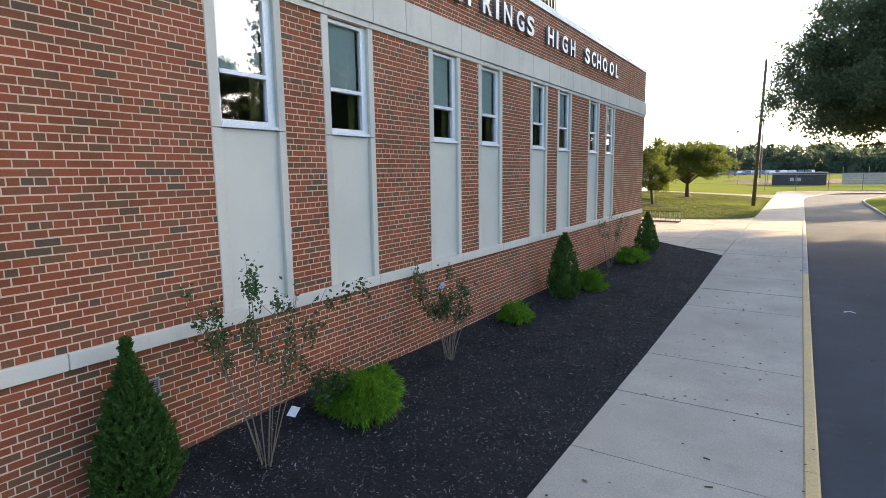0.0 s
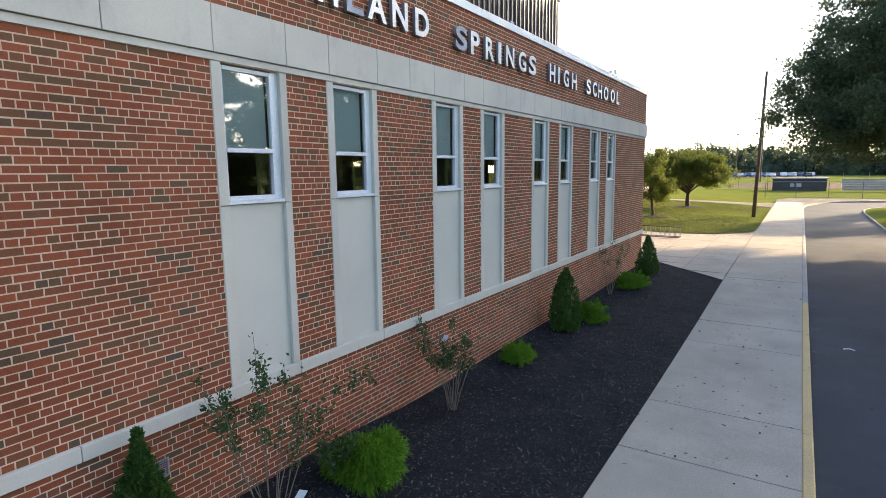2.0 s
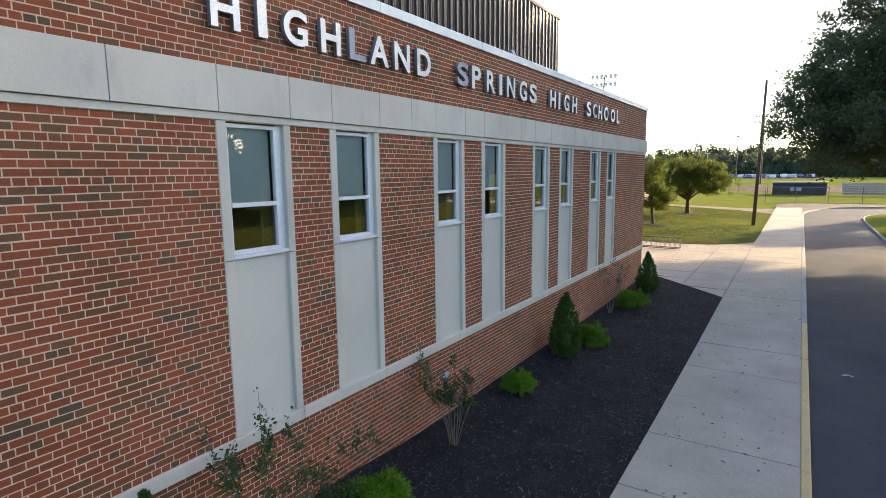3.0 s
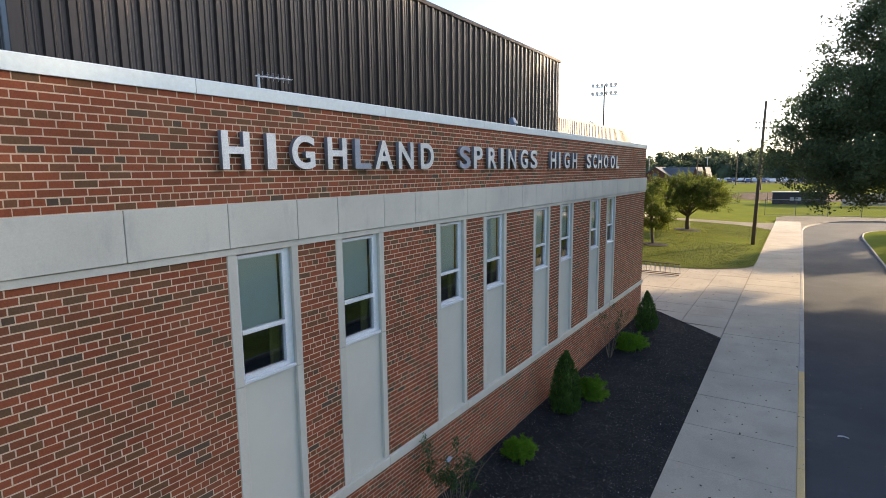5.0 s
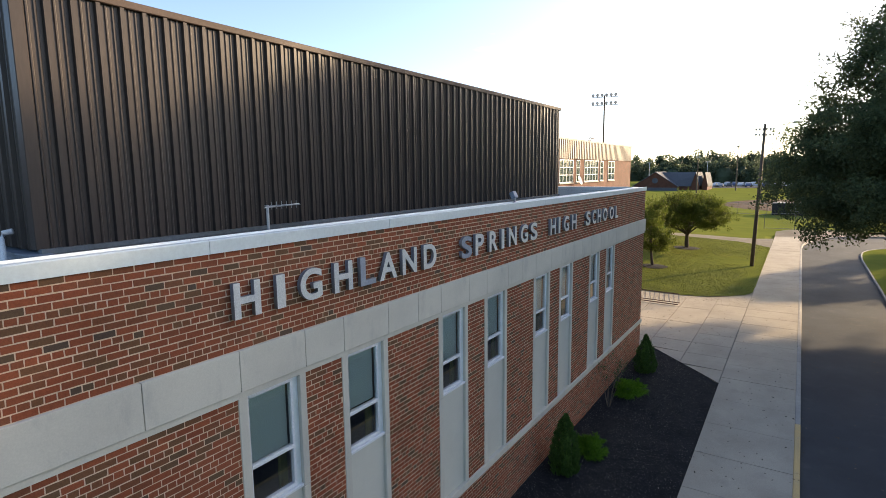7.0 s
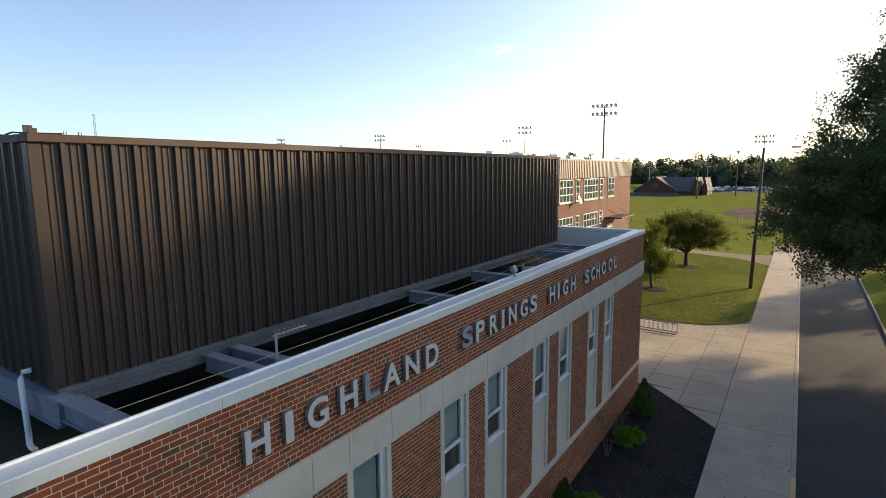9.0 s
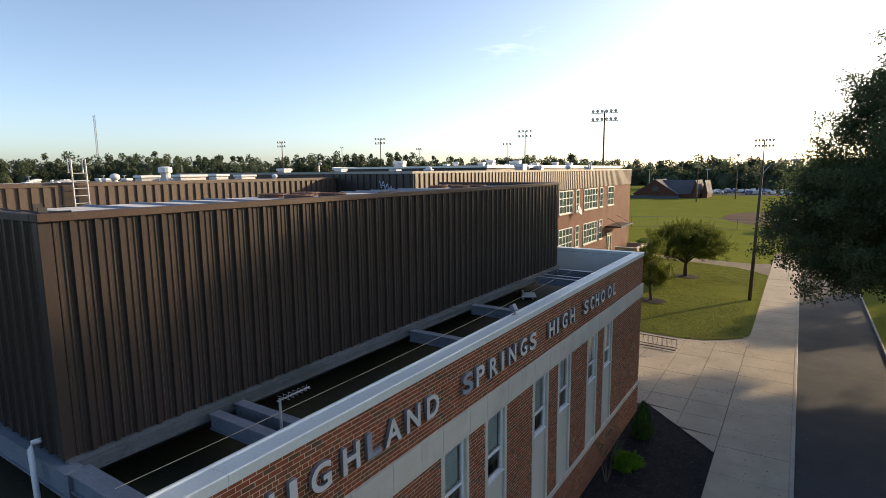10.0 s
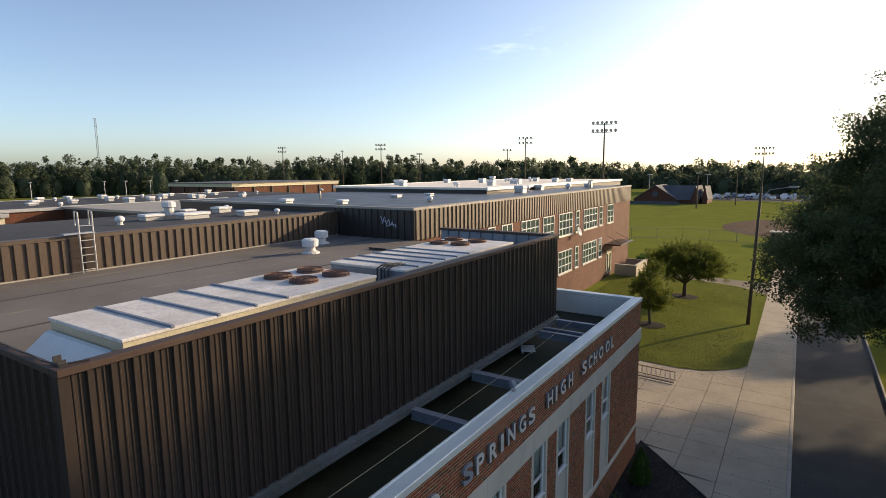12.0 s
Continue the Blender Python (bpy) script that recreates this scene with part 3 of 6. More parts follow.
tagged(part("trim_corner", blocks((MORTAR_X - 0.5, WALL_X + 0.05, BASE_Y1 + 0.016, BASE_Y1 + 0.03, BAND_UP, BAND_UP_TOP)), M_STONE), "limestone band return at the corner", "stone band", kind="structure")

# window bays
for k, b in enumerate(BAYS):
    win = thing("window_%d" % (k + 1), "tall window bay with white double-hung sash over a pale panel, blind down", "window", kind="structure")
    y0, y1 = b, b + BAY_W
    back = WALL_X - 0.16
    for ya, yb in ((y0, y0 + 0.125), (y1 - 0.107, y1)):
        part("pilaster", blocks((back, WALL_X + 0.009, ya, yb, BAND_LO_TOP, 3.796), (back, WALL_X + 0.009, ya, yb, 3.804, HEAD_Z), bevel=0.005), M_STONE, win)
    part("panel", blocks((back, WALL_X - 0.045, y0 + 0.12, y1 - 0.10, BAND_LO_TOP - 0.01, 3.80)), M_PANEL, win, "flat pale stucco panel")
    wy0, wy1, wz0, wz1, wr = y0 + 0.125, y1 - 0.19, 3.85, 5.325, 4.39
    fx0, fx1 = WALL_X - 0.10, WALL_X - 0.035
    part("window_sill", blocks((fx0, WALL_X + 0.004, y0 + 0.127, y1 - 0.112, 3.808, 3.848), bevel=0.004), M_WHITE, win)
    fr = part("window_frame", blocks((fx0, fx1, wy0, wy0 + 0.04, wz0, wz1), (fx0, fx1, wy1 - 0.04, wy1, wz0, wz1), (fx0, fx1, wy0 + 0.04, wy1 - 0.04, wz0, wz0 + 0.05),
                                     (fx0, fx1, wy0 + 0.04, wy1 - 0.04, wz1 - 0.045, wz1), bevel=0.003), M_WHITE, win)
    part("jamb_filler", blocks((fx0, fx1 - 0.012, wy1, y1 - 0.10, 3.85, HEAD_Z)), M_COPING, win)
    part("meeting_rail", blocks((fx0 + 0.004, fx1 + 0.012, wy0 + 0.035, wy1 - 0.035, wr, wr + 0.05), bevel=0.004), M_WHITE, win)
    for za, zb, gx_ in ((wr + 0.045, wz1 - 0.04, fx1 - 0.028), (wz0 + 0.045, wr + 0.005, fx1 - 0.045)):
        pane = part("pane", blocks((gx_ - 0.004, gx_, wy0 + 0.038, wy1 - 0.038, za, zb)), [M_CLEAR, M_GLASS], win)
        for f_ in pane.data.polygons:
            f_.material_index = 1 if f_.normal.x > 0.7 else 0
        pane.visible_shadow = False
    low = wr + 0.03 + (0.0, 0.02, -0.03, 0.01, 0.0, -0.02, 0.02, 0.0)[k % 8]
    part("blind", blocks((fx0 - 0.03, fx0 - 0.026, wy0 + 0.02, wy1 - 0.05, low, wz1)), M_BLIND, win, "pale roller blind pulled half down")
    part("curtain", blocks((fx0 - 0.12, fx0 - 0.06, wy1 - 0.17, wy1 - 0.03, 3.6, wr + 0.2), bevel=0.02), M_CURTAIN, win, "olive curtain edge")
# dim room behind the windows
tagged(part("room_wall", blocks((-9.4, -9.3, 2.5, 20.5, 2.9, 5.9), (-9.3, MORTAR_X - 0.31, 2.4, 2.5, 2.9, 5.9), (-9.3, MORTAR_X - 0.31, 20.5, 20.6, 2.9, 5.9),
                                  (-9.3, MORTAR_X - 0.31, 2.5, 20.5, 2.8, 2.9), (-9.3, MORTAR_X - 0.31, 2.5, 20.5, 5.9, 5.95)), M_DARKROOM), "dim classroom wall behind the windows", "wall", kind="structure")

# coping and parapet
coping = thing("coping", "pale grey sheet-metal coping along the parapet", "coping", kind="structure")
cy_ = [BASE_Y0, -6.1, -3.05, 0.3, 3.36, 6.41, 9.46, 12.51, 15.56, 18.6, 21.3, BASE_Y1 + 0.04]
for a, b in zip(cy_, cy_[1:]):
    bm = bmesh.new()
    prof = [(WALL_X + 0.028, COPE_Z - 0.005), (WALL_X + 0.03, COPE_TOP - 0.012), (WALL_X + 0.018, COPE_TOP), (WALL_X - 0.30, COPE_TOP - 0.03), (WALL_X - 0.31, COPE_TOP - 0.005), (WALL_X - 0.345, COPE_TOP - 0.008), (WALL_X - 0.35, COPE_Z - 0.02)]
    ra = [bm.verts.new((x, a + 0.003, z)) for x, z in prof]
    rb = [bm.verts.new((x, b - 0.003, z)) for x, z in prof]
    for i in range(len(prof)):
        j = (i + 1) % len(prof)
        bm.faces.new((ra[i], rb[i], rb[j], ra[j]))
    bm.faces.new(ra)
    bm.faces.new(rb)
    part("coping_sheet", bm, M_COPING, coping)
part("coping_return", blocks((-16.9, WALL_X - 0.35, BASE_Y1 - 0.31, BASE_Y1 + 0.035, COPE_Z, COPE_TOP - 0.01), bevel=0.01), M_COPING, coping)
tagged(part("parapet_inner", blocks((MORTAR_X - 0.33, MORTAR_X - 0.302, BASE_Y0, BASE_Y1 - 0.3, 5.8, COPE_Z - 0.02)), M_COPING), "inner face of the parapet in grey metal", "parapet", kind="structure")
tagged(part("parapet_end", blocks((-16.9, MORTAR_X - 0.34, BASE_Y1 - 0.35, BASE_Y1 - 0.302, 6.0, COPE_Z - 0.01)), M_COPING), "pale membrane on the end parapet", "parapet", kind="structure")

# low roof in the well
tagged(part("roof_low", blocks((-26, MORTAR_X - 0.31, BASE_Y0, BASE_Y1 - 0.36, 6.1, 6.26)), M_WELL), "black membrane roof with olive reflection tones in the well behind the parapet", "roof", kind="structure")

# ---- upper block with ribbed brown metal ----
BOX_X, BOX_Y0, BOX_Y1, BOX_TOP, BOX_LOW, ROOF_Z = -7.63, 2.65, 19.2, 10.14, 7.04, 8.9


def ribbed(name, run, length, z0, z1, mat, m, label="", module=0.289, rib=0.036, batten=False):
    """Ribbed sheet standing in the plane y=0 of the pose m, facing -y, running along +x."""
    bm = bmesh.new()
    prof = []
    x = 0.0
    cell = [(u_ * module / 0.31, h_ * rib) for u_, h_ in ((0.0, 0), (0.040, 0), (0.052, 0.36), (0.070, 0.36), (0.082, 0), (0.132, 0), (0.144, 0.36), (0.162, 0.36), (0.174, 0), (0.222, 0), (0.235, 1.25), (0.292, 1.25))]
    if batten:
        cell = [(f_ * module, h_ * rib) for f_, h_ in ((0.0, 0), (0.30, 0), (0.36, 1), (0.90, 1), (0.96, 0))]
    while x < length:
        prof += [(x + u, -h) for u, h in cell if x + u < length]
        x += module
    prof.append((length, 0.0))
    lo = [bm.verts.new((u, h, z0)) for u, h in prof]
    hi = [bm.verts.new((u, h, z1)) for u, h in prof]
    for i in range(len(prof) - 1):
        bm.faces.new((lo[i], lo[i + 1], hi[i + 1], hi[i]))
    bmesh.ops.transform(bm, matrix=m, verts=bm.verts[:])
    return part(name, bm, mat, run, label)


upper = thing("wall_upper", "tall dark brown ribbed metal wall of the upper block", "metal wall", kind="structure")
part("wall_core", blocks((-22.6, BOX_X - 0.03, BOX_Y0 + 0.03, BOX_Y0 + 0.08, BOX_LOW, BOX_TOP - 0.05), (BOX_X - 0.13, BOX_X - 0.03, BOX_Y0 + 0.08, BOX_Y1 - 0.2, BOX_LOW, BOX_TOP - 0.05),
                         (-12.7, BOX_X - 0.03, BOX_Y1 - 0.2, BOX_Y1 - 0.02, BOX_LOW, BOX_TOP - 0.05)), M_STEEL, upper)
ribbed("ribbed_sheet", upper, BOX_Y1 - BOX_Y0 - 0.165, BOX_LOW, BOX_TOP - 0.09, M_BROWN, Matrix.Translation((BOX_X, BOX_Y0 + 0.085, 0)) @ Matrix.Rotation(radians(90), 4, "Z"))
ribbed("ribbed_sheet", upper, 14.6, BOX_LOW, BOX_TOP - 0.09, M_BROWN, Matrix.Translation((-22.4, BOX_Y0, 0)))
part("corner_trim", blocks((BOX_X - 0.14, BOX_X + 0.012, BOX_Y0 - 0.03, BOX_Y0 + 0.12, BOX_LOW, BOX_TOP - 0.1), (BOX_X - 0.1, BOX_X + 0.012, BOX_Y1 - 0.09, BOX_Y1 + 0.01, BOX_LOW, BOX_TOP - 0.1), bevel=0.008), M_BROWN, upper)
part("cap_flashing", blocks((BOX_X - 0.15, BOX_X + 0.06, BOX_Y0 - 0.045, BOX_Y1 + 0.03, BOX_TOP - 0.1, BOX_TOP), (-22.6, BOX_X - 0.15, BOX_Y0 - 0.045, BOX_Y0 + 0.09, BOX_TOP - 0.1, BOX_TOP - 0.002),
                            (-12.75, BOX_X - 0.15, BOX_Y1 - 0.25, BOX_Y1 + 0.03, BOX_TOP - 0.1, BOX_TOP - 0.002), bevel=0.01), M_CAP, upper, "brown metal cap flashing")
for x in np.arange(-12.4, -7.9, 0.52):
    part("stud", blocks((x, x + 0.05, BOX_Y1 - 0.26, BOX_Y1 - 0.2, ROOF_Z, BOX_TOP - 0.1)), M_STEEL, upper)
tagged(part("wall_end", blocks((-16.9, BOX_X - 0.04, BOX_Y1 - 0.015, BOX_Y1, BOX_LOW, ROOF_Z + 0.1)), M_BROWN), "brown metal end wall of the upper block", "metal wall", kind="structure")
tagged(part("roof_upper", blocks((-22.4, BOX_X - 0.13, BOX_Y0 + 0.08, BOX_Y1 - 0.2, ROOF_Z - 0.25, ROOF_Z), (-22.4, -12.7, BOX_Y1 - 0.2, 22.8, ROOF_Z - 0.25, ROOF_Z)), M_ROOF), "grey gravel flat roof with dark stains", "roof", kind="structure")
for k, x in enumerate((-21.2, -19.3, -17.4, -15.5, -13.6, -11.7)):
    part("membrane_seam", blocks((x, x + 0.09, BOX_Y0 + 0.3, BOX_Y1 - 0.25 if x > -12.7 else 22.7, ROOF_Z, ROOF_Z + 0.012)), M_ROOF_DARK if k % 2 else M_ROOF, bpy.data.objects["roof_upper"])

# steel base frame of the upper block
frame_steel = thing("base_frame", "blue-grey steel beams carrying the upper block across the well", "steel frame", kind="structure")


def i_beam(name, a, b, w, h, z_top, mat=None):
    """Steel I section from a to b."""
    a, b = Vector((*a, 0)), Vector((*b, 0))
    d = b - a
    bm = blocks((0, d.length, -w / 2, w / 2, -0.025, 0), (0, d.length, -w / 2, w / 2, -h, -h + 0.025), (0, d.length, -w * 0.36, w * 0.36, -h + 0.025, -0.025))
    bmesh.ops.transform(bm, matrix=Matrix.Translation((a.x, a.y, z_top)) @ Matrix.Rotation(math.atan2(d.y, d.x), 4, "Z"), verts=bm.verts[:])
    return part(name, bm, mat or M_STEEL, frame_steel)


i_beam("beam", (-7.57, BOX_Y0), (-7.57, BOX_Y1), 0.2, 0.15, 6.985, M_STEEL_DARK)
i_beam("beam", (-22.0, BOX_Y0 - 0.02), (-7.38, BOX_Y0 - 0.02), 0.22, 0.36, 7.0)
for y, w in ((2.70, 0.26), (4.60, 0.18), (5.05, 0.18), (9.72, 0.2), (12.56, 0.24), (17.16, 0.14), (17.62, 0.12), (18.85, 0.16)):
    i_beam("cross_beam", (-7.44, y), (MORTAR_X - 0.335, y), w, 0.25, 6.97)
part("flashing", blocks((BOX_X - 0.02, BOX_X + 0.075, BOX_Y0, BOX_Y1, 6.99, 7.05)), M_STEEL_DARK, frame_steel)
# black panel and soffit stand in for the deep shade under the upper block
part("well_shade_panel", blocks((-8.6, -8.5, BOX_Y0 + 0.2, BOX_Y1, 6.2, 7.04)), M_BLACK, frame_steel)
tagged(part("soffit", blocks((-22.3, BOX_X - 0.05, BOX_Y0 + 0.1, BOX_Y1, BOX_LOW - 0.04, BOX_LOW - 0.005)), M_BLACK), "soffit under the upper block, black for the shade there", "soffit", kind="structure")

# ---- back wing with ladder, and classroom wing ----
BACK_X, BACK_TOP, WING_X, WING_Y0, WING_Y1, WING_TOP = -22.3, 10.3, -17.0, 22.84, 66.2, 10.6
back_wall = thing("wall_back", "tan-brown ribbed metal wall behind the flat roof", "metal wall", kind="structure")
part("wall_core", blocks((-31.3, BACK_X - 0.05, -9, WING_Y0 + 0.05, 0, BACK_TOP - 0.12)), M_ROOF, back_wall)
ribbed("ribbed_sheet", back_wall, 30.0, ROOF_Z, BACK_TOP - 0.14, M_BROWN_FAR, Matrix.Translation((BACK_X, -7.3, 0)) @ Matrix.Rotation(radians(90), 4, "Z"), module=0.36, rib=0.06, batten=True)
part("cap_flashing", blocks((BACK_X - 0.35, BACK_X + 0.07, -9, WING_Y0 - 0.02, BACK_TOP - 0.15, BACK_TOP), bevel=0.01), M_BROWN_FAR, back_wall)
part("base_flashing", blocks((BACK_X, BACK_X + 0.08, BOX_Y0 + 0.3, WING_Y0 - 0.05, ROOF_Z, ROOF_Z + 0.05)), M_ROOF_PALE, back_wall)
wing = thing("wall_wing", "two-storey red brick classroom wing with brown ribbed fascia", "school wing", kind="structure")
part("wall", blocks((-38, WING_X, WING_Y0 + 0.05, WING_Y1, 0.3, 8.9)), M_BRICK_FAR, wing)
part("fascia_core", blocks((-38, WING_X - 0.02, WING_Y0 + 0.02, WING_Y1 + 0.02, 8.86, WING_TOP - 0.06)), M_BROWN, wing)
ribbed("ribbed_fascia", wing, WING_Y1 - WING_Y0, 8.88, WING_TOP - 0.12, M_BROWN_FAR, Matrix.Translation((WING_X + 0.06, WING_Y0, 0)) @ Matrix.Rotation(radians(90), 4, "Z"), module=0.45, rib=0.06, batten=True)
# south face, darker than the fascia: its shade is in the colour
ribbed("ribbed_sheet", wing, 6.0, ROOF_Z, WING_TOP - 0.12, M_SHADECLAD, Matrix.Translation((-22.9, WING_Y0 - 0.01, 0)), module=0.45, rib=0.06, batten=True)
part("cap_flashing", blocks((WING_X - 0.35, WING_X + 0.1, WING_Y0 - 0.05, WING_Y1 + 0.08, WING_TOP - 0.13, WING_TOP), (-38, WING_X - 0.35, WING_Y0 - 0.05, WING_Y0 + 0.3, WING_TOP - 0.13, WING_TOP - 0.002)), M_ROOF_PALE, wing)
tagged(part("roof_back", blocks((-31.4, BACK_X - 0.36, -9, WING_Y0 - 0.05, BACK_TOP - 0.3, BACK_TOP - 0.1)), M_ROOF_DARK), "dark blue-grey flat roof of the back wing", "roof", kind="structure")
tagged(part("roof_wing", blocks((-38, WING_X - 0.36, WING_Y0 + 0.32, WING_Y1, WING_TOP - 0.35, WING_TOP - 0.16)), M_ROOF_DARK), "dark blue-grey flat roof of the classroom wing", "roof", kind="structure")

# ---- trees and plants ----
def leaf_quads(centres, size, rng, droop=0.0, aspect=0.55, toward=None):
    """A loose folded-flat leaf quad at each centre, turned at random."""
    n = len(centres)
    a = rng.normal(size=(n, 3))
    if toward is not None:
        a = a * 0.6 + toward
    a[:, 2] -= droop
    a /= np.linalg.norm(a, axis=1)[:, None] + 1e-9
    b = np.cross(a, rng.normal(size=(n, 3)))
    b /= np.linalg.norm(b, axis=1)[:, None] + 1e-9
    s = (size * (0.6 + 0.8 * rng.random(n)))[:, None]
    a, b = a * s, b * s * aspect
    return np.stack([centres - a * 0.5, centres + b * 0.5, centres + a * 0.5, centres - b * 0.5], 1)


def crown_points(rng, profile, z0, z1, n, per, spread, shell=0.5, boughs=80, bough_size=0.9, flat=0.6):
    """Clump centres gathered on boughs inside a crown whose radius at height fraction u is profile(u), and the leaf places round them."""
    u = rng.random(boughs * 4)
    r = profile(u)
    keep = rng.random(boughs * 4) < (r / r.max()) ** 0.7
    u, r = u[keep][:boughs], r[keep][:boughs]
    a = rng.random(len(u)) * 2 * math.pi
    f = shell + (0.98 - shell) * rng.random(len(u)) ** 0.45
    b = np.stack([np.cos(a) * r * f, np.sin(a) * r * f, z0 + (z1 - z0) * u], 1)
    size = bough_size * (0.6 + 0.7 * rng.random(len(u)))
    k = rng.integers(len(u), size=n)
    c = b[k] + np.clip(rng.normal(size=(n, 3)), -1.6, 1.6) * size[k][:, None] * np.array([1.0, 1.0, flat])
    leaves = np.repeat(c, per, 0) + np.clip(rng.normal(size=(n * per, 3)), -2, 2) * np.array([spread, spread, spread * 0.75])
    return c, leaves


def tree(name, label, at, profile, z0, z1, n, per, spread, leaf, mats, trunk_r, fork, seed, group="", limbs=18, shell=0.5, aspect=0.55, lean=(0, 0), boughs=80, bough_size=0.9, shoots=0):
    rng = np.random.default_rng(seed)
    top = thing(name, label, "tree", at, group)
    c, pts = crown_points(rng, profile, z0, z1, n, per, spread, shell, boughs, bough_size)
    twigs = []
    if shoots:
        # young upright shoots that break the outline, leaves set along them
        u = rng.random(shoots) ** 0.6
        a, r = rng.random(shoots) * 2 * math.pi, profile(u) * (0.35 + 0.65 * rng.random(shoots))
        foot = np.stack([np.cos(a) * r, np.sin(a) * r, z0 + (z1 - z0) * u], 1)
        way = np.stack([np.cos(a) * 0.35, np.sin(a) * 0.35, np.ones(shoots)], 1) + rng.normal(0, 0.18, (shoots, 3))
        reach = 0.45 + 0.5 * rng.random(shoots)
        twigs = list(zip(foot, foot + way * reach[:, None]))
        k = np.repeat(np.arange(shoots), 46)
        pts = np.concatenate([pts, foot[k] + way[k] * (reach[k] * rng.random(len(k)))[:, None] + rng.normal(0, 0.045, (len(k), 3))])
    put("crown", quads_mesh("crown", leaf_quads(pts, leaf, rng, 0.25, aspect)), mats, top)
    bm = bmesh.new()
    tube(bm, [(0, 0, -0.2), (0.02, 0.0, 0.15), (lean[0] * 0.4, lean[1] * 0.4, fork * 0.5), (lean[0], lean[1], fork), (lean[0] * 1.2, lean[1] * 1.2, z0 + (z1 - z0) * 0.75)],
         [trunk_r * 1.5, trunk_r * 1.1, trunk_r, trunk_r * 0.85, trunk_r * 0.15], 12)
    part("trunk", bm, M_BARK, top, smooth=True)
    bm = bmesh.new()
    for i in range(limbs):
        e = c[rng.integers(len(c))]
        s = np.array([lean[0], lean[1], fork + (e[2] - fork) * rng.random() * 0.45])
        m1 = s * 0.55 + e * 0.45 + rng.normal(0, 0.25, 3) + np.array([0, 0, 0.3])
        r0 = trunk_r * (0.28 + 0.3 * rng.random())
        tube(bm, [s, s * 0.8 + m1 * 0.2, m1, e], [r0, r0 * 0.85, r0 * 0.55, r0 * 0.12], 6)
    for s, e in twigs:
        tube(bm, [s, e], [0.012, 0.004], 4)
    part("limbs", bm, M_BARK, top, smooth=True)
    return top


OAK_U = [0.0, 0.05, 0.15, 0.27, 0.36, 0.50, 0.73, 0.80, 0.90, 1.0]
OAK_R = [7.4, 9.4, 9.7, 9.1, 8.3, 7.5, 6.5, 5.1, 4.6, 3.0]
oak_at = (8.2, 34.6)
tree("oak_tree", "large dark green oak beside the drive, crown overhanging it", (*oak_at, float(ground_z(0, 35)) - 0.05), lambda u: np.interp(u, OAK_U, OAK_R), 4.95, 17.3,
           5000, 125, 0.27, 0.138, M_LEAF, 0.42, 4.5, 11, "shade trees along the drive", limbs=60, shell=0.22, boughs=680, bough_size=0.82)
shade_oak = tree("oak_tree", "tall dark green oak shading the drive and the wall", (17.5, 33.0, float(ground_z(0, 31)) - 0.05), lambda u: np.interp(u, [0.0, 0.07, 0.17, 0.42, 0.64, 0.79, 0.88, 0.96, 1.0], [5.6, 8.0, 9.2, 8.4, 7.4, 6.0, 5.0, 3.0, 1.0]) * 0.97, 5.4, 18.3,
                 1300, 40, 0.3, 0.36, M_LEAF, 0.42, 4.5, 12, "shade trees along the drive", limbs=30, shell=0.3, boughs=190, bough_size=0.95)
for x, y, s, turn in ((19.0, 38.5, 0.97, 20), (15.6, 66.5, 0.53, 200), (34.0, 14.0, 0.7, 310), (36.0, 32.0, 0.74, 30), (34.0, -8.0, 0.74, 100)):
    t2 = copy_thing(shade_oak, pose(x, y, float(ground_z(0, y)) - 0.05, 0, 0, turn))
    t2.scale = (s, s, s)
    t2["label"] = "tall dark green oak shading the drive and the wall"

tall_at = (17.4, 50.6)
tall = tree("tall_tree", "tall high-crowned tree shading the drive", (*tall_at, float(ground_z(0, 55)) - 0.05), lambda u: np.interp(u, [0, 0.2, 0.5, 0.8, 1], [7.4, 8.6, 7.4, 5.0, 1.6]), 9.4, 17.5,
            1300, 60, 0.3, 0.24, M_LEAF, 0.09, 8.0, 13, "shade trees along the drive", limbs=20, shell=0.3, boughs=120, bough_size=1.0)
# belt of small trees far across the drive, which the window glass mirrors
belt = tree("belt_tree", "rounded green tree in a belt across the drive", (46, 19, 0.3), lambda u: np.interp(u, [0, 0.2, 0.5, 0.8, 1], [2.6, 4.2, 4.4, 3.2, 0.8]), 0.8, 7.8,
            230, 30, 0.45, 0.58, M_LEAF, 0.2, 1.6, 14, "trees across the drive", limbs=10, shell=0.3, boughs=60, bough_size=0.8)
for k in range(1, 15):
    copy_thing(belt, pose(47 + 4 * math.sin(k * 2.1) + max(0, k - 9) * 2, 20 + 6.0 * k, 0.4, 0, 0, 77 * k))

LAWN_U, LAWN_R = [0, 0.1, 0.3, 0.6, 0.8, 0.92, 1.0], [2.2, 3.0, 3.4, 3.3, 2.7, 1.9, 0.8]
tree("lawn_tree", "small spreading lawn tree with yellow-green leaves in a mulch ring", (-8.5, 53.4, float(ground_z(-8.5, 53.4))), lambda u: np.interp(u, LAWN_U, LAWN_R), 2.15, 4.6,
          800, 80, 0.15, 0.10, M_LEAF_LAWN, 0.18, 1.0, 21, "lawn trees", limbs=34, shell=0.15, boughs=130, bough_size=0.40, shoots=150)
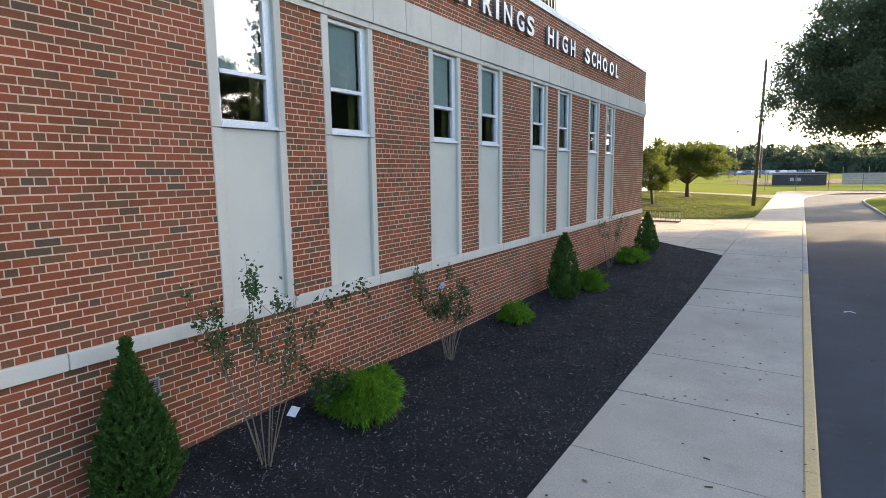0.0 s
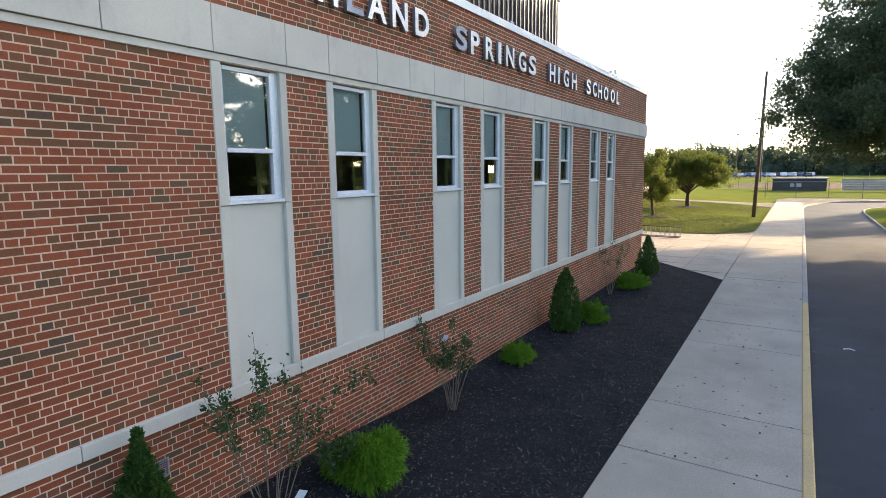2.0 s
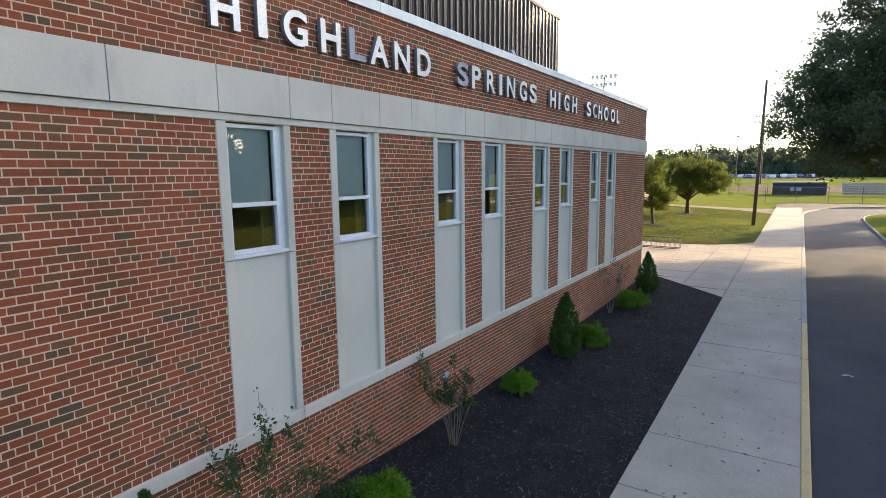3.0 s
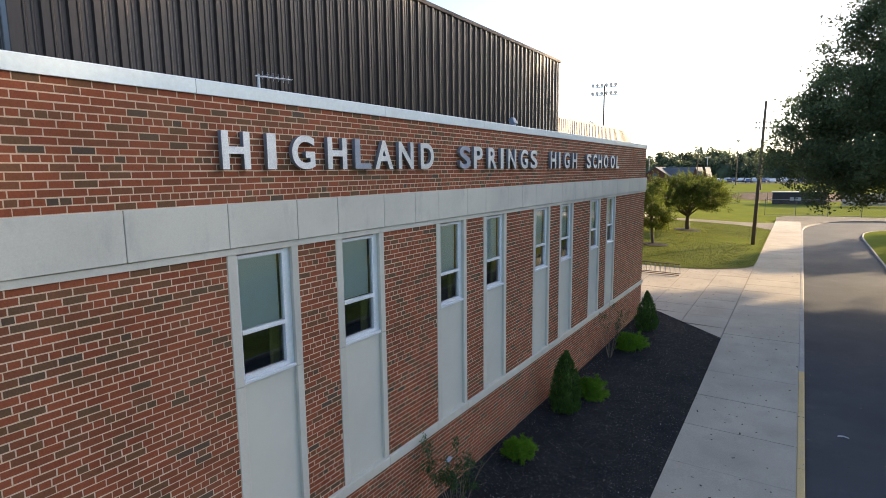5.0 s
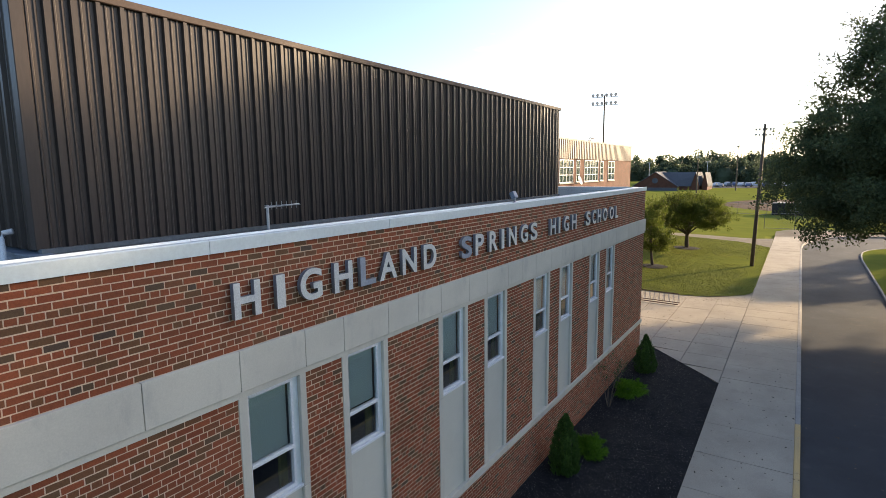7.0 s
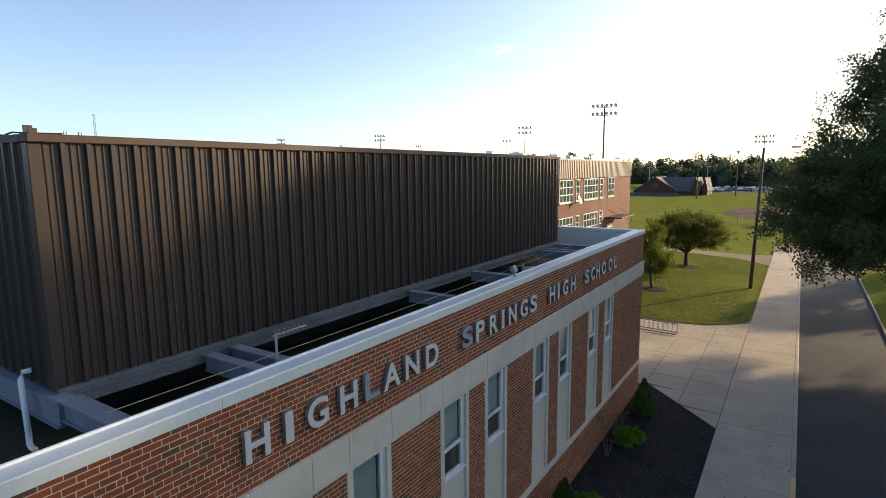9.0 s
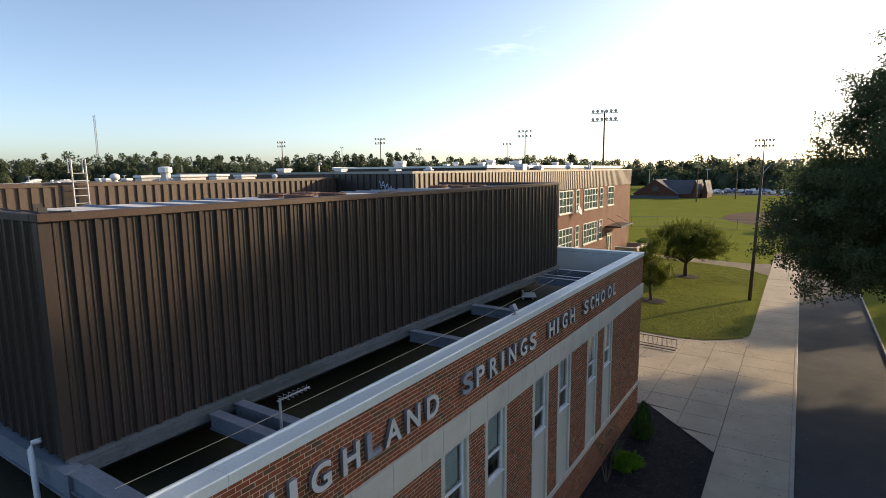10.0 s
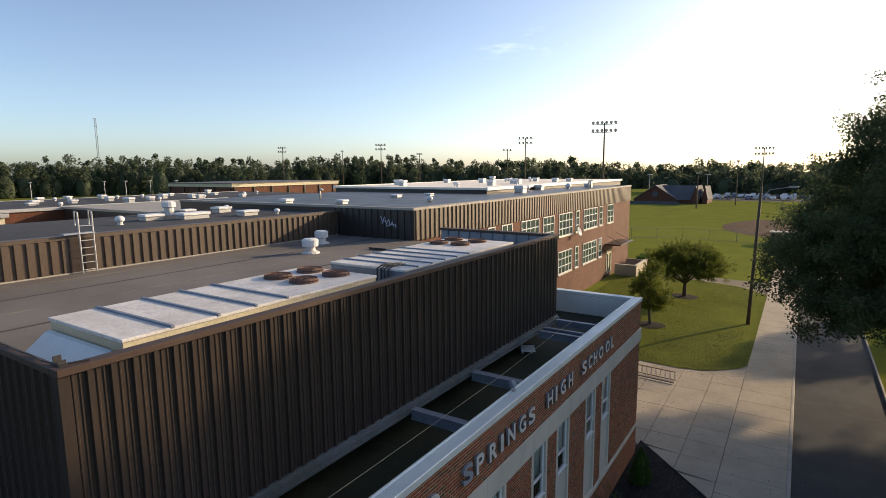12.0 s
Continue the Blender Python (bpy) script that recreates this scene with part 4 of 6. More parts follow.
tree("lawn_tree", "young lopsided lawn tree with yellow-green leaves in a mulch ring", (-9.1, 42.4, float(ground_z(-8.9, 42.4))), lambda u: np.interp(u, [0, 0.2, 0.5, 0.8, 1], [0.5, 1.0, 1.25, 0.9, 0.2]), 1.3, 4.5,
           210, 62, 0.15, 0.11, M_LEAF_LAWN, 0.10, 1.3, 22, "lawn trees", limbs=14, shell=0.2, lean=(-0.15, 0.1), boughs=30, bough_size=0.28, shoots=40)
for x, y, r in ((-8.5, 53.4, 1.15), (-8.95, 42.4, 0.95)):
    bm = bmesh.new()
    mid = bm.verts.new((x, y, float(ground_z(x, y)) + 0.13))
    ring = [bm.verts.new((x + math.cos(a) * r * (1 + 0.08 * math.sin(3 * a)), y + math.sin(a) * r, float(ground_z(x + math.cos(a) * r, y + math.sin(a) * r)) + 0.035)) for a in (2 * math.pi * k / 24 for k in range(24))]
    for k in range(24):
        bm.faces.new((mid, ring[k], ring[(k + 1) % 24]))
    tagged(part("mulch_ring", bm, M_MULCH, smooth=True), "round dark mulch mound at the foot of a lawn tree", "mulch", "mulch rings")


def arborvitae(at, h, r, seed, dense=9000, bullet=0.0):
    """Cone of upright flat sprays, each a fan of scale leaves, with an uneven skin."""
    rng = np.random.default_rng(seed)
    top = thing("arborvitae", "upright conical dark green arborvitae in black mulch", "shrub", at, "arborvitaes along the wall")
    m = dense // 40
    u = rng.random(m) ** 1.2
    prof = np.interp(u, [0, 0.10, 0.28, 0.6, 0.82, 0.92, 1.0], [0.84, 1.0, 0.94 + 0.06 * bullet, 0.58 + 0.28 * bullet, 0.20 + 0.30 * bullet, 0.06 + 0.2 * bullet, 0.0]) * r
    a = rng.random(m) * 2 * math.pi
    f = (0.62 + 0.36 * rng.random(m) ** 0.8) * (1 + 0.07 * np.sin(5 * a + 9 * u))
    base = np.stack([np.cos(a) * prof * f, np.sin(a) * prof * f, u * h * 0.96], 1)
    out = np.stack([np.cos(a) * 0.5, np.sin(a) * 0.5, np.full(m, 1.0)], 1) + rng.normal(0, 0.22, (m, 3))
    out /= np.linalg.norm(out, axis=1)[:, None]
    side = np.cross(out, np.stack([np.cos(a), np.sin(a), np.zeros(m)], 1) + rng.normal(0, 0.5, (m, 3)))
    side /= np.linalg.norm(side, axis=1)[:, None]
    ln = (0.08 + 0.10 * rng.random(m)) * (1 - 0.55 * u)
    k = np.repeat(np.arange(m), 40)
    w = rng.random(len(k))
    sp = (rng.random(len(k)) - 0.5) * (0.25 + 0.75 * (1 - np.abs(2 * w - 0.9)))
    c = base[k] + out[k] * (w * ln[k])[:, None] + side[k] * (sp * ln[k] * 0.5)[:, None] + rng.normal(0, 0.004, (len(k), 3))
    toward = out[k] + side[k] * (sp * 1.6)[:, None]
    put("foliage", quads_mesh("foliage", leaf_quads(c, 0.036, rng, 0, 0.4, toward * 1.6)), M_ARB, top)
    bm = bmesh.new()
    tube(bm, [(0, 0, -0.1), (0, 0, h * 0.5), (0, 0, h * 0.93)], [r * 0.5, r * 0.42, 0.01], 14)
    part("inner_mass", bm, M_ARB, top, smooth=True)
    return top


def bed_spot(x, y):
    return (x, y, float(bed_z(x, y)))


arborvitae(bed_spot(-5.03, 2.34), 1.53, 0.355, 31, 100000, -0.25)
arborvitae(bed_spot(-4.72, 12.55), 1.58, 0.37, 32, 40000, 0.75)
arborvitae(bed_spot(-4.62, 20.75), 1.50, 0.40, 33, 30000, 0.4)


def thread_bush(at, r, h, seed, n):
    """Loose mound of soft plumes, each a spray of drooping threads."""
    rng = np.random.default_rng(seed)
    top = thing("cypress_bush", "low mounded bright green threadleaf bush on black mulch", "bush", at, "bright green bushes along the wall")
    m = n // 60
    a = rng.random(m) * 2 * math.pi
    el = np.arcsin(rng.random(m) ** 0.9)
    rad = (0.66 + 0.42 * rng.random(m)) * (1 + 0.16 * np.sin(3 * a + seed) + 0.1 * np.sin(5 * a + 2 * seed))
    c = np.stack([np.cos(a) * np.cos(el) * r * rad, np.sin(a) * np.cos(el) * r * rad, 0.05 + np.sin(el) * h * rad * 0.95], 1)
    out = c / (np.linalg.norm(c, axis=1)[:, None] + 1e-6) + rng.normal(0, 0.3, (m, 3)) + np.array([0, 0, 0.25])
    out /= np.linalg.norm(out, axis=1)[:, None]
    k = np.repeat(np.arange(m), 60)
    nn = len(k)
    d = out[k] + rng.normal(0, 0.42, (nn, 3))
    ln = r * (0.14 + 0.16 * rng.random(nn))
    p0 = c[k] + rng.normal(0, 0.022, (nn, 3))
    p1 = p0 + d * (ln * 0.6)[:, None]
    p2 = p1 + d * (ln * 0.35)[:, None] - np.array([0, 0, 1.0]) * (ln * (0.25 + 0.5 * rng.random(nn)))[:, None]
    side = np.cross(d, rng.normal(size=(nn, 3)))
    side /= np.linalg.norm(side, axis=1)[:, None]
    sw = side * (0.0028 + 0.003 * rng.random(nn))[:, None]
    q = np.concatenate([np.stack([p0 - sw, p0 + sw, p1 + sw, p1 - sw], 1), np.stack([p1 - sw, p1 + sw, p2 + sw * 0.4, p2 - sw * 0.4], 1)])
    q[:, :, 2] = np.maximum(q[:, :, 2], 0.005)
    put("foliage", quads_mesh("foliage", q), M_CYP, top)
    bm = bmesh.new()
    bmesh.ops.create_icosphere(bm, subdivisions=2, radius=1.0, matrix=Matrix.Translation((0, 0, 0.03)) @ Matrix.Diagonal((r * 0.6, r * 0.6, h * 0.6, 1)))
    for v in bm.verts:
        v.co *= 1 + 0.1 * math.sin(v.co.x * 19 + v.co.y * 13)
        v.co.z = max(v.co.z, -0.02)
    part("inner_mass", bm, M_ARB, top, smooth=True)
    return top


thread_bush(bed_spot(-4.50, 4.92), 0.42, 0.37, 41, 26000)
thread_bush(bed_spot(-4.76, 9.93), 0.29, 0.27, 42, 10000)
thread_bush(bed_spot(-4.46, 13.8), 0.34, 0.43, 43, 10000)
thread_bush(bed_spot(-4.60, 18.35), 0.42, 0.45, 44, 10000)


def crape(at, stems, h, spread, seed, leaves, label, tag=None):
    rng = np.random.default_rng(seed)
    top = thing("crape_myrtle", label, "shrub", at, "young crape myrtles along the wall")
    places = []
    for i in range(stems):
        a = 2 * math.pi * (i + 0.4 * rng.random()) / stems
        hh = h * (0.62 + 0.38 * rng.random())
        rr = spread * (0.45 + 0.55 * rng.random())
        pts = [np.array([math.cos(a) * (0.05 + rr * f ** 1.25), math.sin(a) * (0.05 + rr * f ** 1.25) * 0.6, hh * f]) + rng.normal(0, 0.012, 3) for f in (0, 0.3, 0.6, 0.85, 1.0)]
        bm = bmesh.new()
        tube(bm, pts, [0.007, 0.006, 0.005, 0.0035, 0.0015], 5)
        for k in range(3):
            j = rng.integers(2, 4)
            s = pts[j]
            e = s + np.array([rng.normal(0, 0.16), rng.normal(0, 0.12), 0.10 + 0.2 * rng.random()])
            tube(bm, [s, (s + e) / 2 + rng.normal(0, 0.012, 3), e], [0.0035, 0.0028, 0.001], 4)
            places.append(np.linspace(s, e, 7)[2:])
        places.append(np.linspace(pts[2], pts[4], 9))
        part("stem", bm, M_STEM, top)
    pts = np.concatenate(places)
    pick = pts[rng.integers(len(pts), size=leaves)]
    # leaves sit in tufts
    tuft = pts[rng.integers(len(pts), size=34)]
    pick = np.where((rng.random(leaves) < 0.85)[:, None], tuft[rng.integers(len(tuft), size=leaves)], pick)
    pick = pick + rng.normal(0, 1, (leaves, 3)) * np.array([0.04, 0.04, 0.06])
    put("foliage", quads_mesh("foliage", leaf_quads(pick, 0.046, rng, 0.2, 0.6)), M_CRAPE, top)
    if tag:
        x, y, z, col = tag
        bm = blocks((-0.045, 0.045, -0.001, 0.001, -0.06, 0.06))
        bmesh.ops.transform(bm, matrix=pose(x, y, z, 18, 25, 62), verts=bm.verts[:])
        part("plant_tag", bm, col, top, "paper nursery tag")
    return top


M_STEM = material("pale_stem", (0.20, 0.15, 0.108), (0.12, 0.09, 0.066), 3.0, 40, 0.85, bump=0.3, stretch=(1, 1, 0.2))
M_TAG = material("tag_paper", (0.75, 0.77, 0.8), (0.68, 0.7, 0.73), 3, 50, 0.6, bump=0.0)
M_TAG_BLUE = material("tag_blue", (0.30, 0.40, 0.55), (0.5, 0.55, 0.62), 9, 50, 0.6, bump=0.0)
crape(bed_spot(-4.49, 3.36), 11, 2.3, 0.95, 51, 1500, "leggy young crape myrtle with sparse green leaves and a white tag", (0.48, -0.02, 0.70, M_TAG))
crape(bed_spot(-4.66, 7.22), 14, 1.6, 0.62, 52, 1900, "twiggy young crape myrtle with sparse leaves and a blue tag", (-0.08, -0.1, 1.25, M_TAG_BLUE))
crape(bed_spot(-4.92, 17.1), 7, 1.85, 0.75, 53, 420, "nearly bare young crape myrtle against the wall")
crape(bed_spot(-4.80, 4.55), 5, 0.5, 0.35, 54, 800, "small grey-green seedling shrub beside the bright bush")

# grass blades on the lawn, thin and short
rng = np.random.default_rng(9)
n = 80000
bx = -16 + 14.0 * rng.random(n)
by = 34.7 + 27 * rng.random(n) ** 1.2
ok = (bx < np.interp(by, [34.5, 35.6, 36.35, 37.2, 57, 58.9, 60.3, 61.2, 61.7], [-4.6, -3.3, -2.5, -2.14, -2.12, -2.25, -3.5, -5, -16])) & (by > np.interp(bx, [-16, -8.1, -5.7, -4.4], [34.62, 34.76, 34.62, 34.87]))
bx, by = bx[ok], by[ok]
base = np.stack([bx, by, ground_z(bx, by) + 0.028], 1)
a = rng.random(len(bx)) * 6.28
wv = np.stack([np.cos(a), np.sin(a), np.zeros_like(a)], 1) * 0.018
tip = np.stack([rng.normal(0, 0.05, len(bx)), rng.normal(0, 0.05, len(bx)), 0.012 + 0.02 * rng.random(len(bx))], 1)
g = put("grass_blades", quads_mesh("grass_blades", np.stack([base - wv, base + wv, base + tip + wv * 0.3, base + tip - wv * 0.3], 1)), M_GRASSBLADE, lawn, "short mown grass")
g["kind"] = "stuff"

# fallen leaves and grit on walk, plaza and road
n = 1700
fx = np.where(rng.random(n) < 0.5, -9 + 9 * rng.random(n), -2 + 6.2 * rng.random(n))
fy = np.where(fx < -2.2, 24 + 11 * rng.random(n), 1 + 45 * rng.random(n))
drift = rng.random(n) < 0.28
fx = np.where(drift, -9 + 7.2 * rng.random(n), fx)
fy = np.where(drift, np.interp(fx, [-9, -5.7, -4.4, -3.3, -2.0], [34.5, 34.4, 34.5, 35.1, 35.9]) - np.abs(rng.normal(0, 0.9, n)), fy)
fz = ground_z(np.maximum(fx, -2.6), fy) + np.where(fx > WALK_R, np.where(fx < KERB_R, 0.02, -0.085), 0.014)
fc = np.stack([fx, fy, fz], 1)
aa = rng.random(n) * 6.28
u_ = np.stack([np.cos(aa), np.sin(aa), rng.normal(0, 0.15, n)], 1) * (0.012 + 0.03 * rng.random(n) ** 2)[:, None]
v_ = np.stack([-np.sin(aa), np.cos(aa), rng.normal(0, 0.15, n)], 1) * 0.014
M_DEADLEAF = material("dead_leaf", (0.09, 0.06, 0.035), None, 4, 60, 0.9, pick="island", stops=[(0, (0.03, 0.022, 0.016)), (0.8, (0.09, 0.06, 0.03)), (1, (0.22, 0.2, 0.16))])
tagged(put("fallen_leaves", quads_mesh("fallen_leaves", np.stack([fc - u_ - v_, fc + u_ - v_, fc + u_ + v_, fc - u_ + v_], 1)), M_DEADLEAF), "scattered dry leaves on the pavement and drive", "leaves", kind="stuff")

# woods on the horizon: rows of uneven crowns
rng = np.random.default_rng(77)
quads, cores = [], bmesh.new()
for row, (dist, hmin, hmax) in enumerate(((330, 13, 19), (352, 16, 22), (378, 17, 25))):
    ang = -22.0
    while ang < 92:
        tree_w = 7 + 5 * rng.random()
        ang += math.degrees(tree_w / dist) * 0.66
        d = dist * (1.0 + 0.05 * math.sin(ang * 0.21 + row)) * (0.80 if ang < 12 else 1.0) + rng.normal(0, 5)
        h = hmin + (hmax - hmin) * (0.25 + 0.6 * rng.random()) + 1.5 * math.sin(ang * 0.33)
        h *= float(np.interp(ang, [10, 34], [0.66, 1.0]))
        ca, sa = -math.sin(radians(ang)) * d, math.cos(radians(ang)) * d
        gz = float(ground_z(ca, sa)) - 0.5
        # a crown is a handful of uneven lobes round a narrow core
        lobes = 9
        lu = 0.16 + 0.76 * rng.random(lobes)
        lr = tree_w * (0.17 + 0.15 * rng.random(lobes)) * np.interp(lu, [0.2, 0.7, 1.0], [1.1, 1.0, 0.62])
        la = rng.random(lobes) * 6.28
        lo_ = tree_w * 0.34 * np.interp(lu, [0.15, 0.5, 1.0], [1.1, 1.0, 0.25])
        lc = np.stack([ca + np.cos(la) * lo_, sa + np.sin(la) * lo_, gz + lu * h], 1)
        k = np.repeat(np.arange(lobes), 105)
        dv = rng.normal(size=(len(k), 3))
        dv /= np.linalg.norm(dv, axis=1)[:, None]
        pts = lc[k] + dv * (lr[k] * (0.55 + 0.55 * rng.random(len(k))))[:, None] * np.array([1.0, 1.0, 1.15])
        quads.append(leaf_quads(pts, 0.95, rng, 0.1, 0.75))
        bmesh.ops.create_icosphere(cores, subdivisions=2, radius=1, matrix=Matrix.Translation((ca, sa, gz + h * 0.28)) @ Matrix.Diagonal((tree_w * 0.34, tree_w * 0.34, h * 0.42, 1)))
woods = thing("woods", "long dark green line of mixed woods on the horizon", "woods", kind="stuff")
put("foliage", quads_mesh("foliage", np.concatenate(quads)), M_LEAF_HAZED, woods)
part("inner_mass", cores, M_LEAF_HAZED, woods)

# ---- sign letters ----
def letter(ch, y0, y1, dull=False):
    cu = bpy.data.curves.new("sign_letter", "FONT")
    cu.body, cu.size, cu.extrude, cu.offset = ch, 1.0, 0.5, 0.026
    tmp = new("sign_letter", cu)
    bpy.context.view_layer.update()
    me = bpy.data.meshes.new_from_object(tmp.evaluated_get(bpy.context.evaluated_depsgraph_get()))
    bpy.data.objects.remove(tmp)
    co = np.array([v.co for v in me.vertices])
    lo, hi = co.min(0), co.max(0)
    f = (co - lo) / (hi - lo)
    # face towards +x, text running along +y
    me.vertices.foreach_set("co", np.stack([f[:, 2] * 0.06, f[:, 0] * (y1 - y0), f[:, 1] * 0.412], 1).astype(np.float32).reshape(-1))
    me.update()
    ob = put("sign_letter", me, [M_LETTER_DULL if dull else M_LETTER, M_LETTER_SIDE])
    for p in me.polygons:
        p.material_index = 0 if p.normal.x > 0.7 else 1
    ob.matrix_world = pose(WALL_X + 0.022, y0, 6.295)
    return tagged(ob, "raised %s metal letter %s on the brick wall" % ("dull grey" if dull else "silver", ch), "sign letter", "sign letters")


SIGN = (("HIGHLAND", (3.575, 4.17, 4.54, 5.14, 5.665, 6.09, 6.65, 7.23)), ("SPRINGS", (8.45, 8.965, 9.53, 10.06, 10.41, 11.02, 11.55)),
        ("HIGH", (12.75, 13.29, 13.69, 14.29)), ("SCHOOL", (15.47, 16.04, 16.54, 17.11, 17.83, 18.48)))
WIDTHS = {"I": 0.13, "L": 0.335, "A": 0.42, "O": 0.44, "G": 0.375, "N": 0.385, "D": 0.38, "S": 0.385, "P": 0.335}
for word, starts in SIGN:
    for i_ch, (ch, y) in enumerate(zip(word, starts)):
        letter(ch, y, y + WIDTHS.get(ch, 0.36), (word, i_ch) in (("HIGHLAND", 4), ("SPRINGS", 0)))

# ---- wall vent ----
vent = thing("wall_vent", "small grey louvred vent set in the brick wall", "vent", (WALL_X, 2.65, 1.06))
part("frame", blocks((-0.01, 0.012, 0, 0.02, 0, 0.2), (-0.01, 0.012, 0.13, 0.15, 0, 0.2), (-0.01, 0.012, 0.02, 0.13, 0, 0.015), (-0.01, 0.012, 0.02, 0.13, 0.185, 0.2)), M_GALV, vent)
for k in range(7):
    bm = blocks((-0.012, 0.008, 0.02, 0.13, 0, 0.004))
    bmesh.ops.transform(bm, matrix=pose(0, 0, 0.022 + k * 0.024, 0, 35, 0), verts=bm.verts[:])
    part("slat", bm, M_STEEL, vent)

# ---- roof edge things ----
ant = thing("antenna", "small grey television antenna on the parapet", "antenna", (-5.98, 4.66, 6.97))
bm = bmesh.new()
tube(bm, [(0, 0, 0), (0, 0, 0.53)], [0.022, 0.018], 8)
part("mast", bm, M_GALV, ant)
bm = bmesh.new()
tube(bm, [(0.0, -0.05, 0.5), (0.03, 0.52, 0.52)], [0.011, 0.011], 6)
part("boom", bm, M_GALV, ant)
for k in range(6):
    bm = bmesh.new()
    y = 0.06 + k * 0.085
    tube(bm, [(-0.13 + 0.012 * k, y, 0.515), (0.13 - 0.008 * k, y, 0.515)], [0.005, 0.005], 5)
    tube(bm, [(0.01, y, 0.47), (0.01, y, 0.57)], [0.004, 0.004], 4)
    part("element", bm, M_GALV, ant)
flood = thing("floodlight", "small grey floodlight clamped on the parapet coping", "floodlight", (-5.64, 11.42, 7.19))
part("bracket", blocks((-0.02, 0.02, -0.02, 0.02, 0, 0.1), (-0.05, 0.05, -0.06, 0.06, 0, 0.012)), M_GALV, flood)
bm = blocks((-0.05, 0.06, -0.09, 0.09, 0, 0.16), bevel=0.012)
bmesh.ops.transform(bm, matrix=pose(0, 0, 0.09, 0, -28, 0), verts=bm.verts[:])
part("housing", bm, M_STEEL, flood)
pipe = thing("vent_pipe", "white plastic gooseneck pipe on the low roof", "pipe", (-7.98, 2.42, 6.26))
bm = bmesh.new()
tube(bm, [(0.16, 0.0, 0.045), (0.05, 0.0, 0.045), (0.0, 0.0, 0.09), (-0.02, 0.01, 0.2), (-0.10, 0.02, 0.90), (-0.08, 0.05, 0.98), (-0.02, 0.12, 1.0)], [0.036] * 7, 12)
part("pipe", bm, M_WHITE, pipe, smooth=True)
sheet = thing("loose_flashing", "bent scrap of pale sheet metal lying in the roof well", "scrap metal", (-7.72, 16.85, 6.26))
bm = blocks((-0.24, 0.24, -0.42, 0.30, 0.10, 0.112), (-0.24, -0.16, -0.3, 0.24, 0.0, 0.22), (0.1, 0.16, -0.3, 0.2, 0.0, 0.1))
bmesh.ops.rotate(bm, cent=(0, 0, 0), matrix=Matrix.Rotation(0.5, 3, "Z"), verts=bm.verts[:])
part("sheet", bm, M_COPING, sheet)
cable = thing("cable", "thin pale cable stretched along the roof well", "cable", (-6.55, 2.7, 6.97))
bm = bmesh.new()
tube(bm, [(0, 0.0, 0.014), (0.02, 1.9, 0.012), (0.0, 4.6, 0.0), (-0.01, 7.0, 0.012), (-0.05, 9.86, 0.012), (-0.26, 14.4, 0.012), (-0.27, 16.1, 0.012)], [0.0045] * 7, 5)
part("wire", bm, M_CREAM, cable)

# slack black wire and a bracket left on the corner of the cap
wire = thing("loose_wire", "slack black wire lying along the brown cap flashing", "wire", (-7.72, BOX_Y0 + 0.02, BOX_TOP))
bm = bmesh.new()
tube(bm, [(-2.3, 0.0, 0.012), (-1.9, -0.03, 0.03), (-1.5, 0.02, 0.012), (-1.1, -0.02, 0.035), (-0.7, 0.02, 0.012), (-0.35, -0.02, 0.03), (-0.05, 0.05, 0.012), (0.06, 0.35, 0.012)], [0.011] * 8, 6)
part("strand", bm, M_BLACK, wire)
bracket = thing("cap_bracket", "small bent black metal bracket on the corner of the cap", "bracket", (-7.78, BOX_Y0 + 0.09, BOX_TOP))
part("foot", blocks((-0.09, 0.09, -0.05, 0.05, 0.0, 0.012), bevel=0.003), M_BLACK, bracket)
part("upright", blocks((-0.09, -0.075, -0.05, 0.05, 0.012, 0.11), bevel=0.003), M_BLACK, bracket)
part("clip", blocks((0.03, 0.045, -0.05, 0.05, 0.012, 0.07), bevel=0.003), M_BLACK, bracket)

# ---- roof units ----
def fan(at, r, top):
    bm = bmesh.new()
    bmesh.ops.create_cone(bm, cap_ends=True, segments=20, radius1=r * 0.9, radius2=r * 0.9, depth=0.02)
    well = part("fan", bm, M_STEEL, top)
    well.location = at
    bm = bmesh.new()
    for h, rr in ((0.0, r), (0.055, r * 0.97)):
        tube(bm, [(math.cos(a) * rr, math.sin(a) * rr, h) for a in (2 * math.pi * k / 20 for k in range(21))], [0.025] * 21, 5, False)
    for q in range(4):
        rr = r * (0.25 + 0.18 * q)
        tube(bm, [(math.cos(a) * rr, math.sin(a) * rr, 0.062) for a in (2 * math.pi * k / 16 for k in range(17))], [0.012] * 17, 4, False)
    for k in range(10):
        a = 2 * math.pi * k / 10
        tube(bm, [(0, 0, 0.075), (math.cos(a) * r, math.sin(a) * r, 0.055)], [0.009] * 2, 4)
        tube(bm, [(math.cos(a) * r, math.sin(a) * r, 0), (math.cos(a) * r, math.sin(a) * r, 0.055)], [0.01] * 2, 4)
    part("guard", bm, M_RUST, well, "rusty wire fan guard")
    for k in range(4):
        bm = blocks((0.05, r * 0.85, -0.07, 0.07, -0.004, 0.004))
        bmesh.ops.transform(bm, matrix=pose(0, 0, 0.032, 0, 0, 90 * k + 20) @ pose(0, 0, 0, 12, 0, 0), verts=bm.verts[:])
        part("blade", bm, M_RUST, well)


